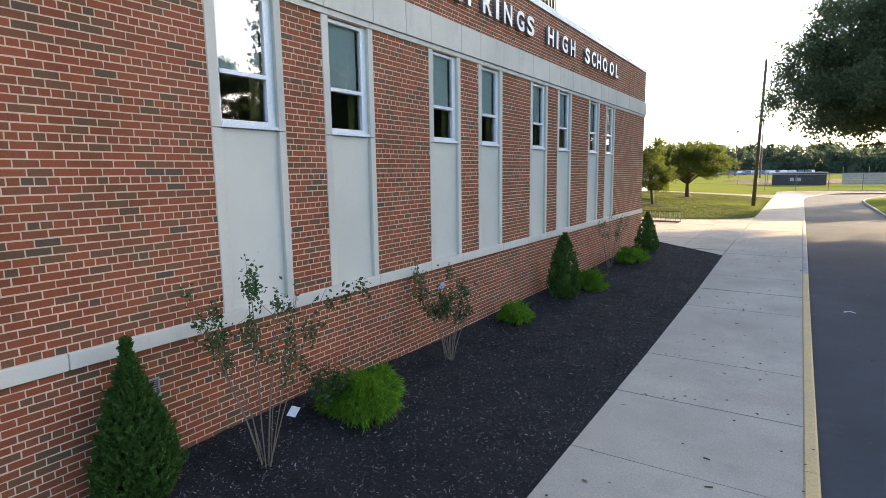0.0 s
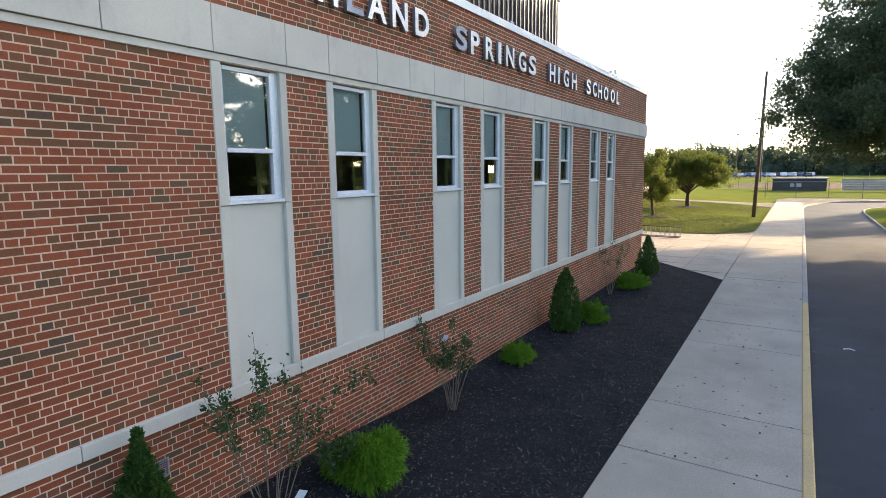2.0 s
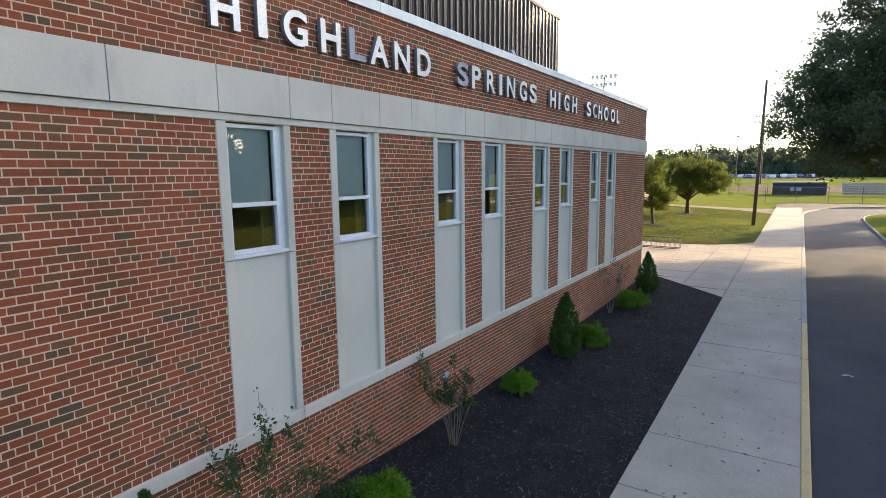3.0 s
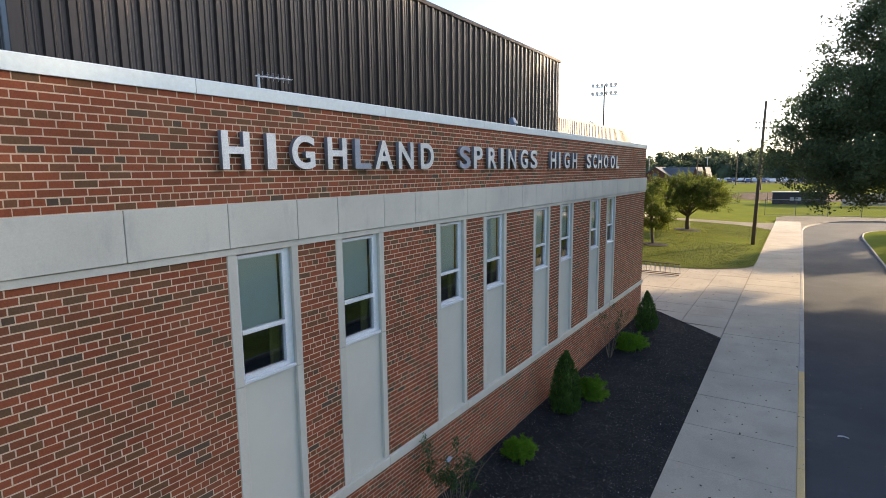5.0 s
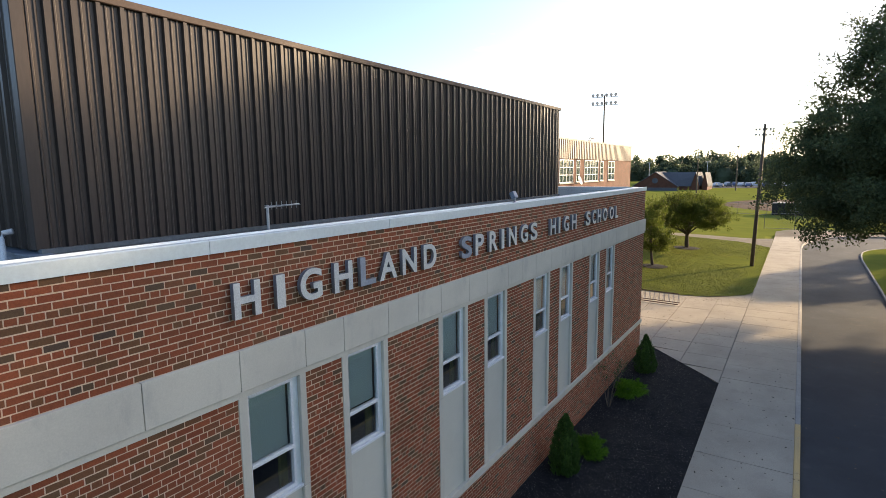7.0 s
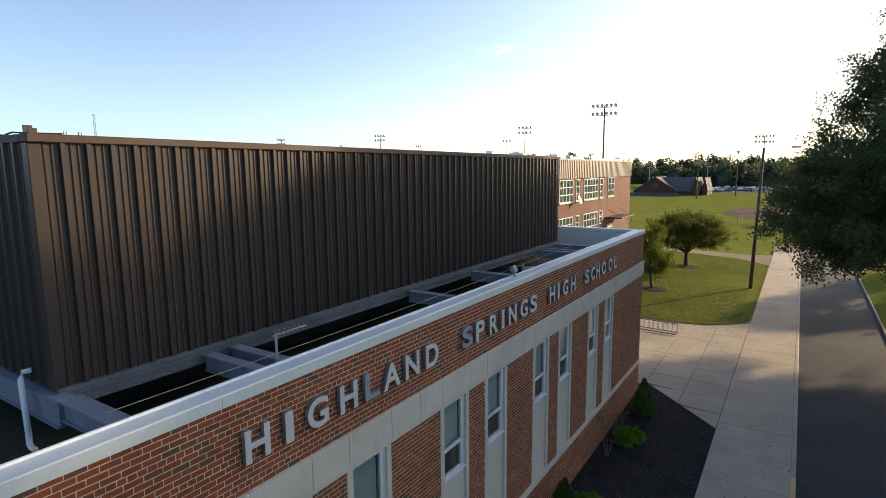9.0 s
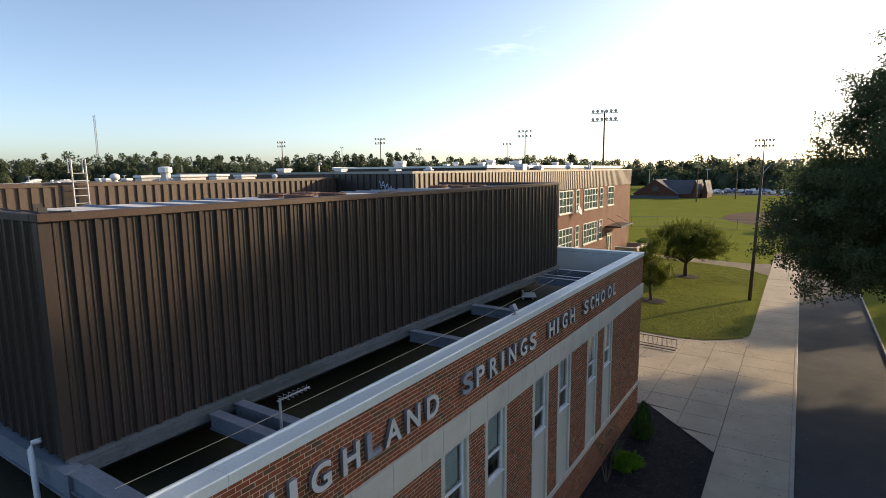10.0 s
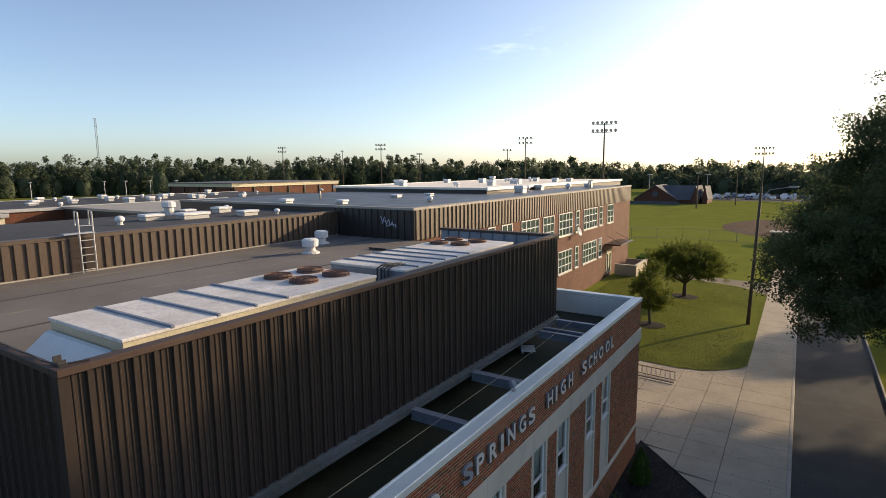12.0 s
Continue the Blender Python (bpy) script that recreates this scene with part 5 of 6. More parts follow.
def roof_unit(x0, x1, y0, y1, z_top, ribs, fans, side, hood):
    cx, cy = (x0 + x1) / 2, (y0 + y1) / 2
    u = thing("roof_unit", "long galvanised air handling unit with rusty fans on the roof", "air handler", (cx, cy, ROOF_Z), "rooftop air handlers")
    w, l, h = (x1 - x0) / 2, (y1 - y0) / 2, z_top - ROOF_Z
    part("casing", blocks((-w + 0.02, w - 0.02, -l + 0.02, l - 0.02, 0.1, h - 0.05), bevel=0.01), side, u)
    part("top", blocks((-w, w, -l, l, h - 0.06, h), bevel=0.012), M_UNIT, u, "stained galvanised top")
    part("skid", blocks((-w + 0.15, -w + 0.3, -l, l, 0, 0.1), (w - 0.3, w - 0.15, -l, l, 0, 0.1)), M_STEEL, u)
    for r in ribs:
        part("seam", blocks((-w - 0.01, w + 0.01, r - cy - 0.034, r - cy + 0.034, h - 0.02, h + 0.034), bevel=0.008), M_STEEL, u)
    for fx, fy in fans:
        fan((fx - cx, fy - cy, h + 0.012), 0.32, u)
    if hood:
        bm = bmesh.new()
        prof = [(-l - 0.02, h - 0.2), (-l - 0.1, h - 0.22), (-l - 0.75, 0.35), (-l - 0.75, 0.25), (-l - 0.02, 0.25)]
        a = [bm.verts.new((-w + 0.1, y, z)) for y, z in prof]
        b = [bm.verts.new((w - 0.25, y, z)) for y, z in prof]
        for i in range(5):
            bm.faces.new((a[i], a[(i + 1) % 5], b[(i + 1) % 5], b[i]))
        bm.faces.new(a)
        bm.faces.new(b)
        part("intake_hood", bm, M_COPING, u)
    return u


roof_unit(-11.10, -8.60, 3.88, 9.9, 10.02, (4.70, 5.56, 6.36, 7.12), ((-10.46, 8.46), (-10.42, 9.45), (-9.56, 8.44), (-9.5, 9.42)), M_CREAM, True)
roof_unit(-11.05, -8.42, 10.78, 17.1, 10.02, (11.35, 12.0, 12.65, 13.3, 14.0), ((-10.5, 15.5), (-10.55, 16.55), (-9.7, 15.6), (-9.55, 16.5)), M_STEEL, False)


# black hoses slung over the near end of the second unit
hoses = thing("hose_bundle", "bundle of black hoses slung over the end of the air handler", "hoses", (-9.1, 10.78, 10.02))
for dx, ln, bulge in ((-0.16, 0.55, 0.10), (-0.04, 0.8, 0.06), (0.09, 0.45, 0.12), (0.2, 0.65, 0.08)):
    bm = bmesh.new()
    tube(bm, [(dx, ln, 0.026), (dx + 0.03, ln * 0.5, 0.03 + bulge * 0.3), (dx, 0.08, 0.04), (dx - 0.02, -0.03 - bulge * 0.3, -0.02), (dx, -0.05 - bulge * 0.4, -0.35), (dx + 0.02, -0.05, -0.75)], [0.024] * 6, 7)
    part("hose", bm, M_BLACK, hoses, smooth=True)


def mushroom(at, s, label="white mushroom exhaust vent on the flat roof"):
    v = thing("roof_vent", label, "roof vent", at, "roof vents")
    bm = bmesh.new()
    tube(bm, [(0, 0, 0), (0, 0, 0.05), (0, 0, 0.12), (0, 0, 0.3)], [0.42 * s, 0.4 * s, 0.24 * s, 0.2 * s], 14)
    part("base", bm, M_UNIT, v, smooth=False)
    bm = bmesh.new()
    tube(bm, [(0, 0, 0.28), (0, 0, 0.32), (0, 0, 0.6), (0, 0, 0.66), (0, 0, 0.68)], [0.25 * s, 0.36 * s, 0.37 * s, 0.28 * s, 0.05 * s], 16)
    part("hood", bm, M_WHITE, v)
    return v


mushroom((-18.4, 16.95, ROOF_Z), 1.0)
mushroom((-20.4, 19.6, ROOF_Z), 0.95)


def round_vent(at, r):
    v = thing("turbine_vent", "pale domed turbine vent on a flat roof", "roof vent", at, "dome vents")
    bm = bmesh.new()
    r *= 0.8
    tube(bm, [(0, 0, 0), (0, 0, r * 0.7)], [r * 0.6, r * 0.5], 12)
    part("neck", bm, M_UNIT, v)
    bm = bmesh.new()
    bmesh.ops.create_uvsphere(bm, u_segments=16, v_segments=8, radius=r, matrix=Matrix.Translation((0, 0, r * 1.25)) @ Matrix.Diagonal((1, 1, 0.8, 1)))
    part("dome", bm, M_WHITE, v, smooth=True)
    return v


def curb_box(at, w, l, h, mat):
    v = thing("roof_hatch", "pale square curb unit on a flat roof", "roof unit", at, "roof curbs")
    part("curb", blocks((-w / 2, w / 2, -l / 2, l / 2, 0, h * 0.6), bevel=0.02), M_GALV, v)
    part("cover", blocks((-w / 2 - 0.06, w / 2 + 0.06, -l / 2 - 0.06, l / 2 + 0.06, h * 0.6, h), bevel=0.03), mat, v)
    return v


RB, RW = BACK_TOP - 0.1, WING_TOP - 0.16
for x, y, z, r in ((-26.0, 12.6, RB, 0.26), (-24.5, 20.3, RB, 0.2), (-30.0, 21.0, RB, 0.2), (-20.5, 29.5, RW, 0.28), (-24, 44, RW, 0.3), (-20.5, 55, RW, 0.4), (-22, 48, RW, 0.4)):
    round_vent((x, y, z), r)
for x, y, z, w, l, h in ((-27.0, 14.6, RB, 0.6, 0.9, 0.32), (-26.0, 16.2, RB, 0.7, 1.4, 0.34), (-28.5, 19.6, RB, 0.7, 0.8, 0.34), (-29.0, 17.8, RB, 0.5, 0.6, 0.3), (-25.2, 18.9, RB, 0.6, 0.9, 0.3), (-27.5, 23.6, RW, 0.6, 0.6, 0.4), (-24, 25.0, RW, 0.5, 0.5, 0.35),
                          (-26, 33, RW, 0.6, 0.6, 0.3), (-25, 36, RW, 0.5, 0.5, 0.3), (-24, 42, RW, 0.6, 0.6, 0.4), (-21, 44.5, RW, 0.8, 0.8, 0.7), (-22, 51, RW, 0.7, 0.7, 0.6), (-20, 60, RW, 0.7, 0.7, 0.5), (-26, 5, RB, 0.8, 1.6, 0.35)):
    curb_box((x, y, z), w, l, h, M_WHITE)
tall = thing("exhaust_stack", "white capped exhaust stack on the back roof", "roof vent", (-29.5, 17.0, RB))
bm = bmesh.new()
tube(bm, [(0, 0, 0), (0, 0, 0.45)], [0.3, 0.25], 12)
part("stack", bm, M_UNIT, tall)
bm = bmesh.new()
tube(bm, [(0, 0, 0.42), (0, 0, 0.46), (0, 0, 0.72), (0, 0, 0.78)], [0.28, 0.36, 0.36, 0.2], 14)
part("cap", bm, M_WHITE, tall)
for x, y, h in ((-19.0, 57.0, 0.8), (-19.6, 59.5, 0.9), (-20.5, 61.5, 0.8), (-30, 29, 0.8), (-24, 50, 0.9)):
    g = thing("gooseneck_vent", "pale gooseneck roof pipe on the classroom wing", "roof pipe", (x, y, RW), "gooseneck pipes")
    bm = bmesh.new()
    tube(bm, [(0, 0, 0), (0, 0, h * 0.75), (0.05, 0, h * 0.93), (0.16, 0, h), (0.28, 0, h * 0.9)], [0.07] * 5, 10)
    part("pipe", bm, M_UNIT, g, smooth=True)

# wall ladder
lad = thing("roof_ladder", "grey steel ladder fixed to the brown metal wall", "ladder", (BACK_X + 0.28, 9.42, ROOF_Z))
for dy in (-0.24, 0.24):
    bm = bmesh.new()
    tube(bm, [(0, dy, 0), (-0.02, dy, 2.25), (-0.25, dy, 2.28), (-0.27, dy, 1.75)], [0.03] * 4, 8)
    part("rail", bm, M_GALV, lad)
for k in range(7):
    bm = bmesh.new()
    tube(bm, [(0, -0.24, 0.12 + 0.27 * k), (0, 0.24, 0.12 + 0.27 * k)], [0.016] * 2, 6)
    part("rung", bm, M_GALV, lad)
bm = blocks((-0.28, 0.02, -0.75, 0.3, 1.45, 1.49))
part("landing", bm, M_GALV, lad)
part("backing", blocks((-0.30, -0.19, -0.55, 0.35, 0.05, 1.3)), M_BROWN, lad)
# painted scribble on the dark wall, unreadable strokes
scr = thing("wall_marking", "faint white painted scrawl on the dark wall", "marking", (-18.6, WING_Y0 - 0.075, 9.75))
for dx, dz, ln, turn in ((-0.42, 0.16, 0.42, 70), (-0.32, 0.16, 0.40, -62), (-0.16, 0.10, 0.44, 74), (-0.04, 0.06, 0.36, -58), (0.10, 0.03, 0.34, 80), (0.22, -0.02, 0.3, -50), (0.34, -0.04, 0.3, 66),
                         (0.46, -0.08, 0.26, 10), (-0.26, 0.10, 0.3, 8), (0.08, -0.12, 0.5, -14), (0.5, -0.14, 0.24, 82)):
    bm = blocks((-ln / 2, ln / 2, -0.004, 0.0, -0.022, 0.022))
    bmesh.ops.transform(bm, matrix=pose(dx, 0, dz, 0, turn, 0), verts=bm.verts[:])
    part("stroke", bm, M_TAG_BLUE, scr)

# ---- classroom wing windows ----
M_FARGLASS = material("far_window_glass", (0.035, 0.06, 0.055), (0.06, 0.11, 0.10), 0.7, 3, 0.12, bump=0.0, spec=0.9)


def wing_window(y0, y1, z0, z1, cols, rows, k):
    w = thing("window_%d" % k, "white-framed classroom window with green-tinted panes", "window", (WING_X, y0, z0), kind="structure")
    W, Hh = y1 - y0, z1 - z0
    bars = [(0.0, 0.06, 0, W, 0, 0.07), (0.0, 0.06, 0, W, Hh - 0.07, Hh)]
    bars += [(0.002, 0.058, W * c / cols - 0.035 + (0.035 if c == 0 else 0) - (0.035 if c == cols else 0), W * c / cols + 0.035 + (0.035 if c == 0 else 0) - (0.035 if c == cols else 0), 0.07, Hh - 0.07) for c in range(cols + 1)]
    bars += [(0.004, 0.05, 0.06, W - 0.06, Hh * r / rows - 0.03, Hh * r / rows + 0.03) for r in range(1, rows)]
    part("window_frame", blocks(*bars), M_WHITE, w)
    part("window_sill", blocks((0.0, 0.12, -0.05, W + 0.05, -0.09, -0.005)), M_STONE, w)
    for c in range(cols):
        part("pane", blocks((0.008, 0.02, W * c / cols + 0.02, W * (c + 1) / cols - 0.02, 0.03, Hh - 0.03)), M_FARGLASS, w)


k = 9
for z0, z1 in ((6.85, 8.8), (3.58, 5.55)):
    for y0, y1, c in ((26.5, 29.6, 4), (31.0, 32.0, 1), (33.0, 34.6, 2), (36.1, 39.3, 4), (40.1, 42.4, 3), (43.5, 46.75, 4), (47.6, 48.5, 1), (49.75, 53.8, 5), (54.5, 55.5, 1), (57.2, 59.4, 2)):
        if z0 < 5 and y0 > 57:
            continue
        wing_window(y0, y1, z0, z1, c, 3, k)
        k += 1
door = thing("door_1", "pale double door under a canopy in the classroom wing", "door", (WING_X, 57.35, 1.35), kind="structure")
part("door_frame", blocks((0, 0.08, -0.06, 0.0, 0, 2.6), (0, 0.08, 1.7, 1.76, 0, 2.6), (0, 0.08, 0, 1.7, 2.5, 2.6)), M_CREAM, door)
for a in (0.02, 0.87):
    leaf = part("door_leaf", blocks((0.01, 0.05, a, a + 0.8, 0, 2.48)), M_CREAM, door)
    part("pane", blocks((0.052, 0.056, a + 0.15, a + 0.65, 0.3, 2.2)), M_FARGLASS, leaf)
part("canopy", blocks((0, 1.7, -0.7, 4.2, 3.25, 3.4), bevel=0.02), M_BROWN, door, "dark flat canopy")
for y in (0.0, 3.6):
    bm = bmesh.new()
    tube(bm, [(0, y, 4.2), (1.5, y, 3.42)], [0.025] * 2, 6)
    part("canopy_rod", bm, M_BROWN, door)
en = thing("enclosure", "low tan masonry enclosure beside the classroom wing", "enclosure", (-16.6, 59.3, 0.85))
part("wall", blocks((0, 2.3, 0, 0.2, 0, 1.35), (2.1, 2.3, 0.2, 5, 0, 1.35), (0, 2.1, 4.8, 5, 0, 1.35)), M_CONCRETE, en)
part("coping", blocks((-0.03, 2.35, -0.05, 0.25, 1.35, 1.43), (2.05, 2.35, 0.25, 5.05, 1.35, 1.43)), M_STONE, en)
dish = thing("satellite_dish", "white satellite dish on the brick wing wall", "satellite dish", (WING_X + 0.05, 47.3, 6.9))
bm = bmesh.new()
bmesh.ops.create_cone(bm, cap_ends=False, segments=18, radius1=0.08, radius2=0.42, depth=0.14, matrix=pose(0.4, 0, 0.1, 0, 70, 0))
bmesh.ops.solidify(bm, geom=bm.faces[:], thickness=0.015)
part("dish", bm, M_WHITE, dish)
bm = bmesh.new()
tube(bm, [(-0.02, 0, -0.2), (0.3, 0, -0.1), (0.35, 0, 0.1)], [0.03] * 3, 6)
part("arm", bm, M_GALV, dish)
rng = np.random.default_rng(12)
hp = np.stack([-16.0 + 3.0 * rng.random(5000), 65.5 + 3.0 * rng.random(5000), 1.1 + 1.25 * rng.random(5000)], 1)
hp = hp[(rng.random(5000) < 0.35) | (hp[:, 2] > 2.2) | (hp[:, 0] > -13.4) | (hp[:, 1] < 65.9)]
hedge = thing("hedge", "clipped dark green hedge at the corner of the wing", "hedge", (0, 0, 0))
put("foliage", quads_mesh("foliage", leaf_quads(hp, 0.16, rng)), M_ARB, hedge)
part("inner_mass", blocks((-15.9, -13.15, 65.7, 68.3, 0.6, 2.2), bevel=0.1), M_ARB, hedge)

# ---- bike rack ----
gz = float(ground_z(-2.6, 32.2))
rack = thing("bike_rack", "grey tubular steel bike rack on the concrete plaza", "bike rack", (-8.6, 32.35, gz))
for z in (0.06, 0.62):
    for dy in ((-0.25, 0.25) if z < 0.3 else (0.0,)):
        bm = bmesh.new()
        tube(bm, [(0, dy, z), (3.2, dy - 0.3, z)], [0.025] * 2, 8)
        part("rail", bm, M_RUST, rack)
for kx in range(13):
    x = 0.02 + 3.16 * kx / 12
    o = -0.3 * x / 3.2
    bm = bmesh.new()
    tube(bm, [(x, -0.25 + o, 0.06), (x, o, 0.62), (x, 0.25 + o, 0.06)], [0.016] * 3, 6)
    part("upright", bm, M_GALV, rack)

# ---- utility pole and wires ----
pz = float(ground_z(-2.85, 46.9))
pole = thing("utility_pole", "brown wooden utility pole at the lawn edge", "utility pole", (-2.86, 47.1, pz))
bm = bmesh.new()
tube(bm, [(0, 0, -0.3), (0.10, 0, 4), (0.25, 0, 10.62)], [0.14, 0.12, 0.085], 12)
part("shaft", bm, M_POLE, pole, smooth=True)
bm = bmesh.new()
tube(bm, [(0.23, 0, 9.6), (0.8, -0.1, 10.4), (2.0, -0.3, 10.62)], [0.03, 0.025, 0.025], 6)
part("lamp_arm", bm, M_GALV, pole)
part("lamp_head", blocks((1.95, 2.6, -0.42, -0.2, 10.55, 10.70), bevel=0.05), M_GALV, pole, "grey street lamp head")
for dz in (9.5, 8.7):
    w = thing("overhead_wire", "thin dark overhead wire from the pole", "wire", (-2.6, 47.1, pz + dz))
    bm = bmesh.new()
    tube(bm, [(0, 0, 0), (10, -1.5, -0.9), (22, -3, -0.6), (34, -4.5, 0.3)], [0.012] * 4, 5)
    part("wire", bm, M_BLACK, w)

# ---- fences ----
M_POST = material("weathered_fence_post", (0.20, 0.20, 0.19), (0.13, 0.13, 0.125), 2, 30, 0.6, metal=0.3, bump=0.1)
def fence(name, label, pts, h, step, at_z, mesh_mat=None, gate=None):
    f = thing(name, label, "fence")
    bmw = bmesh.new()
    for (xa, ya), (xb, yb) in zip(pts, pts[1:]):
        L = math.hypot(xb - xa, yb - ya)
        m = max(1, int(L / step))
        for i in range(m + 1):
            x, y = xa + (xb - xa) * i / m, ya + (yb - ya) * i / m
            z = float(ground_z(x, y)) + at_z
            bm = bmesh.new()
            tube(bm, [(x, y, z - 0.1), (x, y, z + h)], [0.035] * 2, 6)
            part("post", bm, M_POST, f)
        za, zb = float(ground_z(xa, ya)) + at_z, float(ground_z(xb, yb)) + at_z
        for dz in (h - 0.02, 0.08):
            bm = bmesh.new()
            tube(bm, [(xa, ya, za + dz), (xb, yb, zb + dz)], [0.025] * 2, 6)
            part("rail", bm, M_GALV, f)
        # diagonal wire mesh, coarse
        d = Vector((xb - xa, yb - ya, 0)).normalized()
        s = 0.0
        while s < L:
            for sgn in (1, -1):
                s2 = s + sgn * h
                if 0 <= s2 <= L:
                    a = Vector((xa, ya, za + 0.08)) + d * s
                    b = Vector((xa, ya, za + h - 0.02)) + d * s2
                    n_ = Vector((0, 0, 0.0035))
                    bmw.faces.new([bmw.verts.new(v) for v in (a - n_, b - n_, b + n_, a + n_)])
            s += 0.30
    part("wire_mesh", bmw, M_GALV, f, "thin chain-link mesh")
    return f


fence("chain_link_fence", "grey chain-link fence along the far side of the drive", [(-3.5, 76.0), (40, 77.5)], 1.9, 3.0, 0.0)
fence("chain_link_fence", "long chain-link outfield fence across the playing field", [(-60, 84), (-23.5, 93.5), (-16, 96.5), (-4.2, 96.8)], 1.75, 3.0, 0.0)

# ---- ball field ----
dug = thing("dugout", "black-painted baseball dugout with pale roof edge", "dugout", (-0.2, 97.6, float(ground_z(0, 97))))
part("wall", blocks((-3.4, 3.4, -0.15, 0.0, 0, 1.75), (-3.4, -3.25, 0, 2.2, 0, 1.75), (3.25, 3.4, 0, 2.2, 0, 1.75)), M_BLACK, dug)
part("roof", blocks((-3.55, 3.55, -0.3, 2.4, 1.75, 1.92)), M_ROOF_PALE, dug)
for dx, w in ((-1.1, 0.5), (-0.4, 0.7)):
    part("painted_mark", blocks((dx, dx + w, -0.158, -0.152, 0.6, 1.1)), M_GALV, dug, "faint pale painted emblem shapes")
bl = thing("bleachers", "grey metal spectator bleachers beside the ball field", "bleachers", (7.6, 95.5, float(ground_z(0, 95))))
for r in range(5):
    part("seat_plank", blocks((-2.6, 6.5, r * 0.65, r * 0.65 + 0.28, 0.42 + 0.32 * r, 0.47 + 0.32 * r)), M_GALV, bl)
    part("riser", blocks((-2.6, 6.5, r * 0.65 + 0.28, r * 0.65 + 0.3, 0.2 + 0.32 * r, 0.45 + 0.32 * r)), M_GALV, bl)
    part("foot_plank", blocks((-2.6, 6.5, r * 0.65 - 0.3, r * 0.65 - 0.05, 0.15 + 0.32 * r, 0.19 + 0.32 * r)), M_GALV, bl)
for x in (-2.5, 0.5, 3.4, 6.3):
    bm = bmesh.new()
    tube(bm, [(x, -0.1, 0), (x, 2.9, 1.75)], [0.03] * 2, 6)
    tube(bm, [(x, 2.9, 0), (x, 2.9, 2.6)], [0.03] * 2, 6)
    part("frame", bm, M_GALV, bl)
bm = bmesh.new()
ctr = bm.verts.new((0, 122, float(ground_z(0, 122)) + 0.03))
ring = [bm.verts.new((13.0 * math.cos(a), 124 + 19 * math.sin(a), float(ground_z(0, 124 + 19 * math.sin(a))) + 0.02)) for a in (2 * math.pi * i / 30 for i in range(30))]
for i in range(30):
    bm.faces.new((ctr, ring[i], ring[(i + 1) % 30]))
tagged(part("infield", bm, M_DIRT), "reddish clay baseball infield in the grass", "infield", kind="structure")


def light_tower(at, h, w, rows_, cols, label="tall stadium light tower with two rows of lamps"):
    t = thing("light_tower", label, "light tower", at, "stadium light towers", turn=8)
    bm = bmesh.new()
    tube(bm, [(0, 0, -0.3), (0, 0, h)], [0.2, 0.11], 8)
    part("mast", bm, M_POLE, t)
    for r in range(rows_):
        z = h - 0.3 - 1.3 * r
        part("crossarm", blocks((-w / 2, w / 2, -0.06, 0.06, z - 0.06, z + 0.06)), M_GALV, t)
        for c in range(cols):
            x = -w / 2 + w * (c + 0.5) / cols
            bm = bmesh.new()
            tube(bm, [(x, 0.1, z + 0.02), (x, -0.15, z + 0.35), (x, -0.35, z + 0.30)], [0.08, 0.2, 0.27], 8)
            part("lamp", bm, M_GALV, t)
    return t


for x, y, h, w, r, c in ((-28.6, 93.5, 19.2, 4.4, 2, 6), (-63, 137, 20, 4.2, 2, 4), (-108, 131, 19.5, 4.0, 2, 4), (-145, 125, 19.6, 3.8, 2, 4), (-76.8, 154, 17.6, 3.2, 1, 3), (-114.3, 160, 17.4, 2.4, 1, 3), (-178.6, 189, 20.6, 2.0, 1, 2), (-8.3, 155, 16.2, 4.4, 2, 6), (-24.9, 170, 10.2, 1.2, 1, 2), (-16.8, 190, 13.4, 0.8, 1, 2)):
    light_tower((x, y, float(ground_z(x, y))), h, w, r, c)
mast = thing("radio_mast", "slender lattice radio mast far beyond the woods", "radio mast", (-357, 167, 1.5))
bm = bmesh.new()
for a in range(3):
    o = Vector((math.cos(a * 2.094) * 0.6, math.sin(a * 2.094) * 0.6, 0))
    tube(bm, [o, o + Vector((0, 0, 44))], [0.13] * 2, 4)
for k2 in range(22):
    for a in range(3):
        p = Vector((math.cos(a * 2.094) * 0.6, math.sin(a * 2.094) * 0.6, k2 * 2.0))
        q = Vector((math.cos((a + 1) * 2.094) * 0.6, math.sin((a + 1) * 2.094) * 0.6, k2 * 2.0 + 2))
        tube(bm, [p, q], [0.06] * 2, 3)
tube(bm, [(-2.5, 0, 43.5), (0.5, 0, 43.5)], [0.12] * 2, 4)
part("lattice", bm, M_GALV, mast)

# ---- far buildings ----
M_SLATE = material("grey_shingle_roof", (0.09, 0.095, 0.105), (0.07, 0.075, 0.085), 0.3, 4, 0.9, bump=0.2)
fh = thing("field_house", "red brick field house with grey gabled roofs, dark front wall", "field house", (-38.7, 190, float(ground_z(0, 190)) - 0.4))


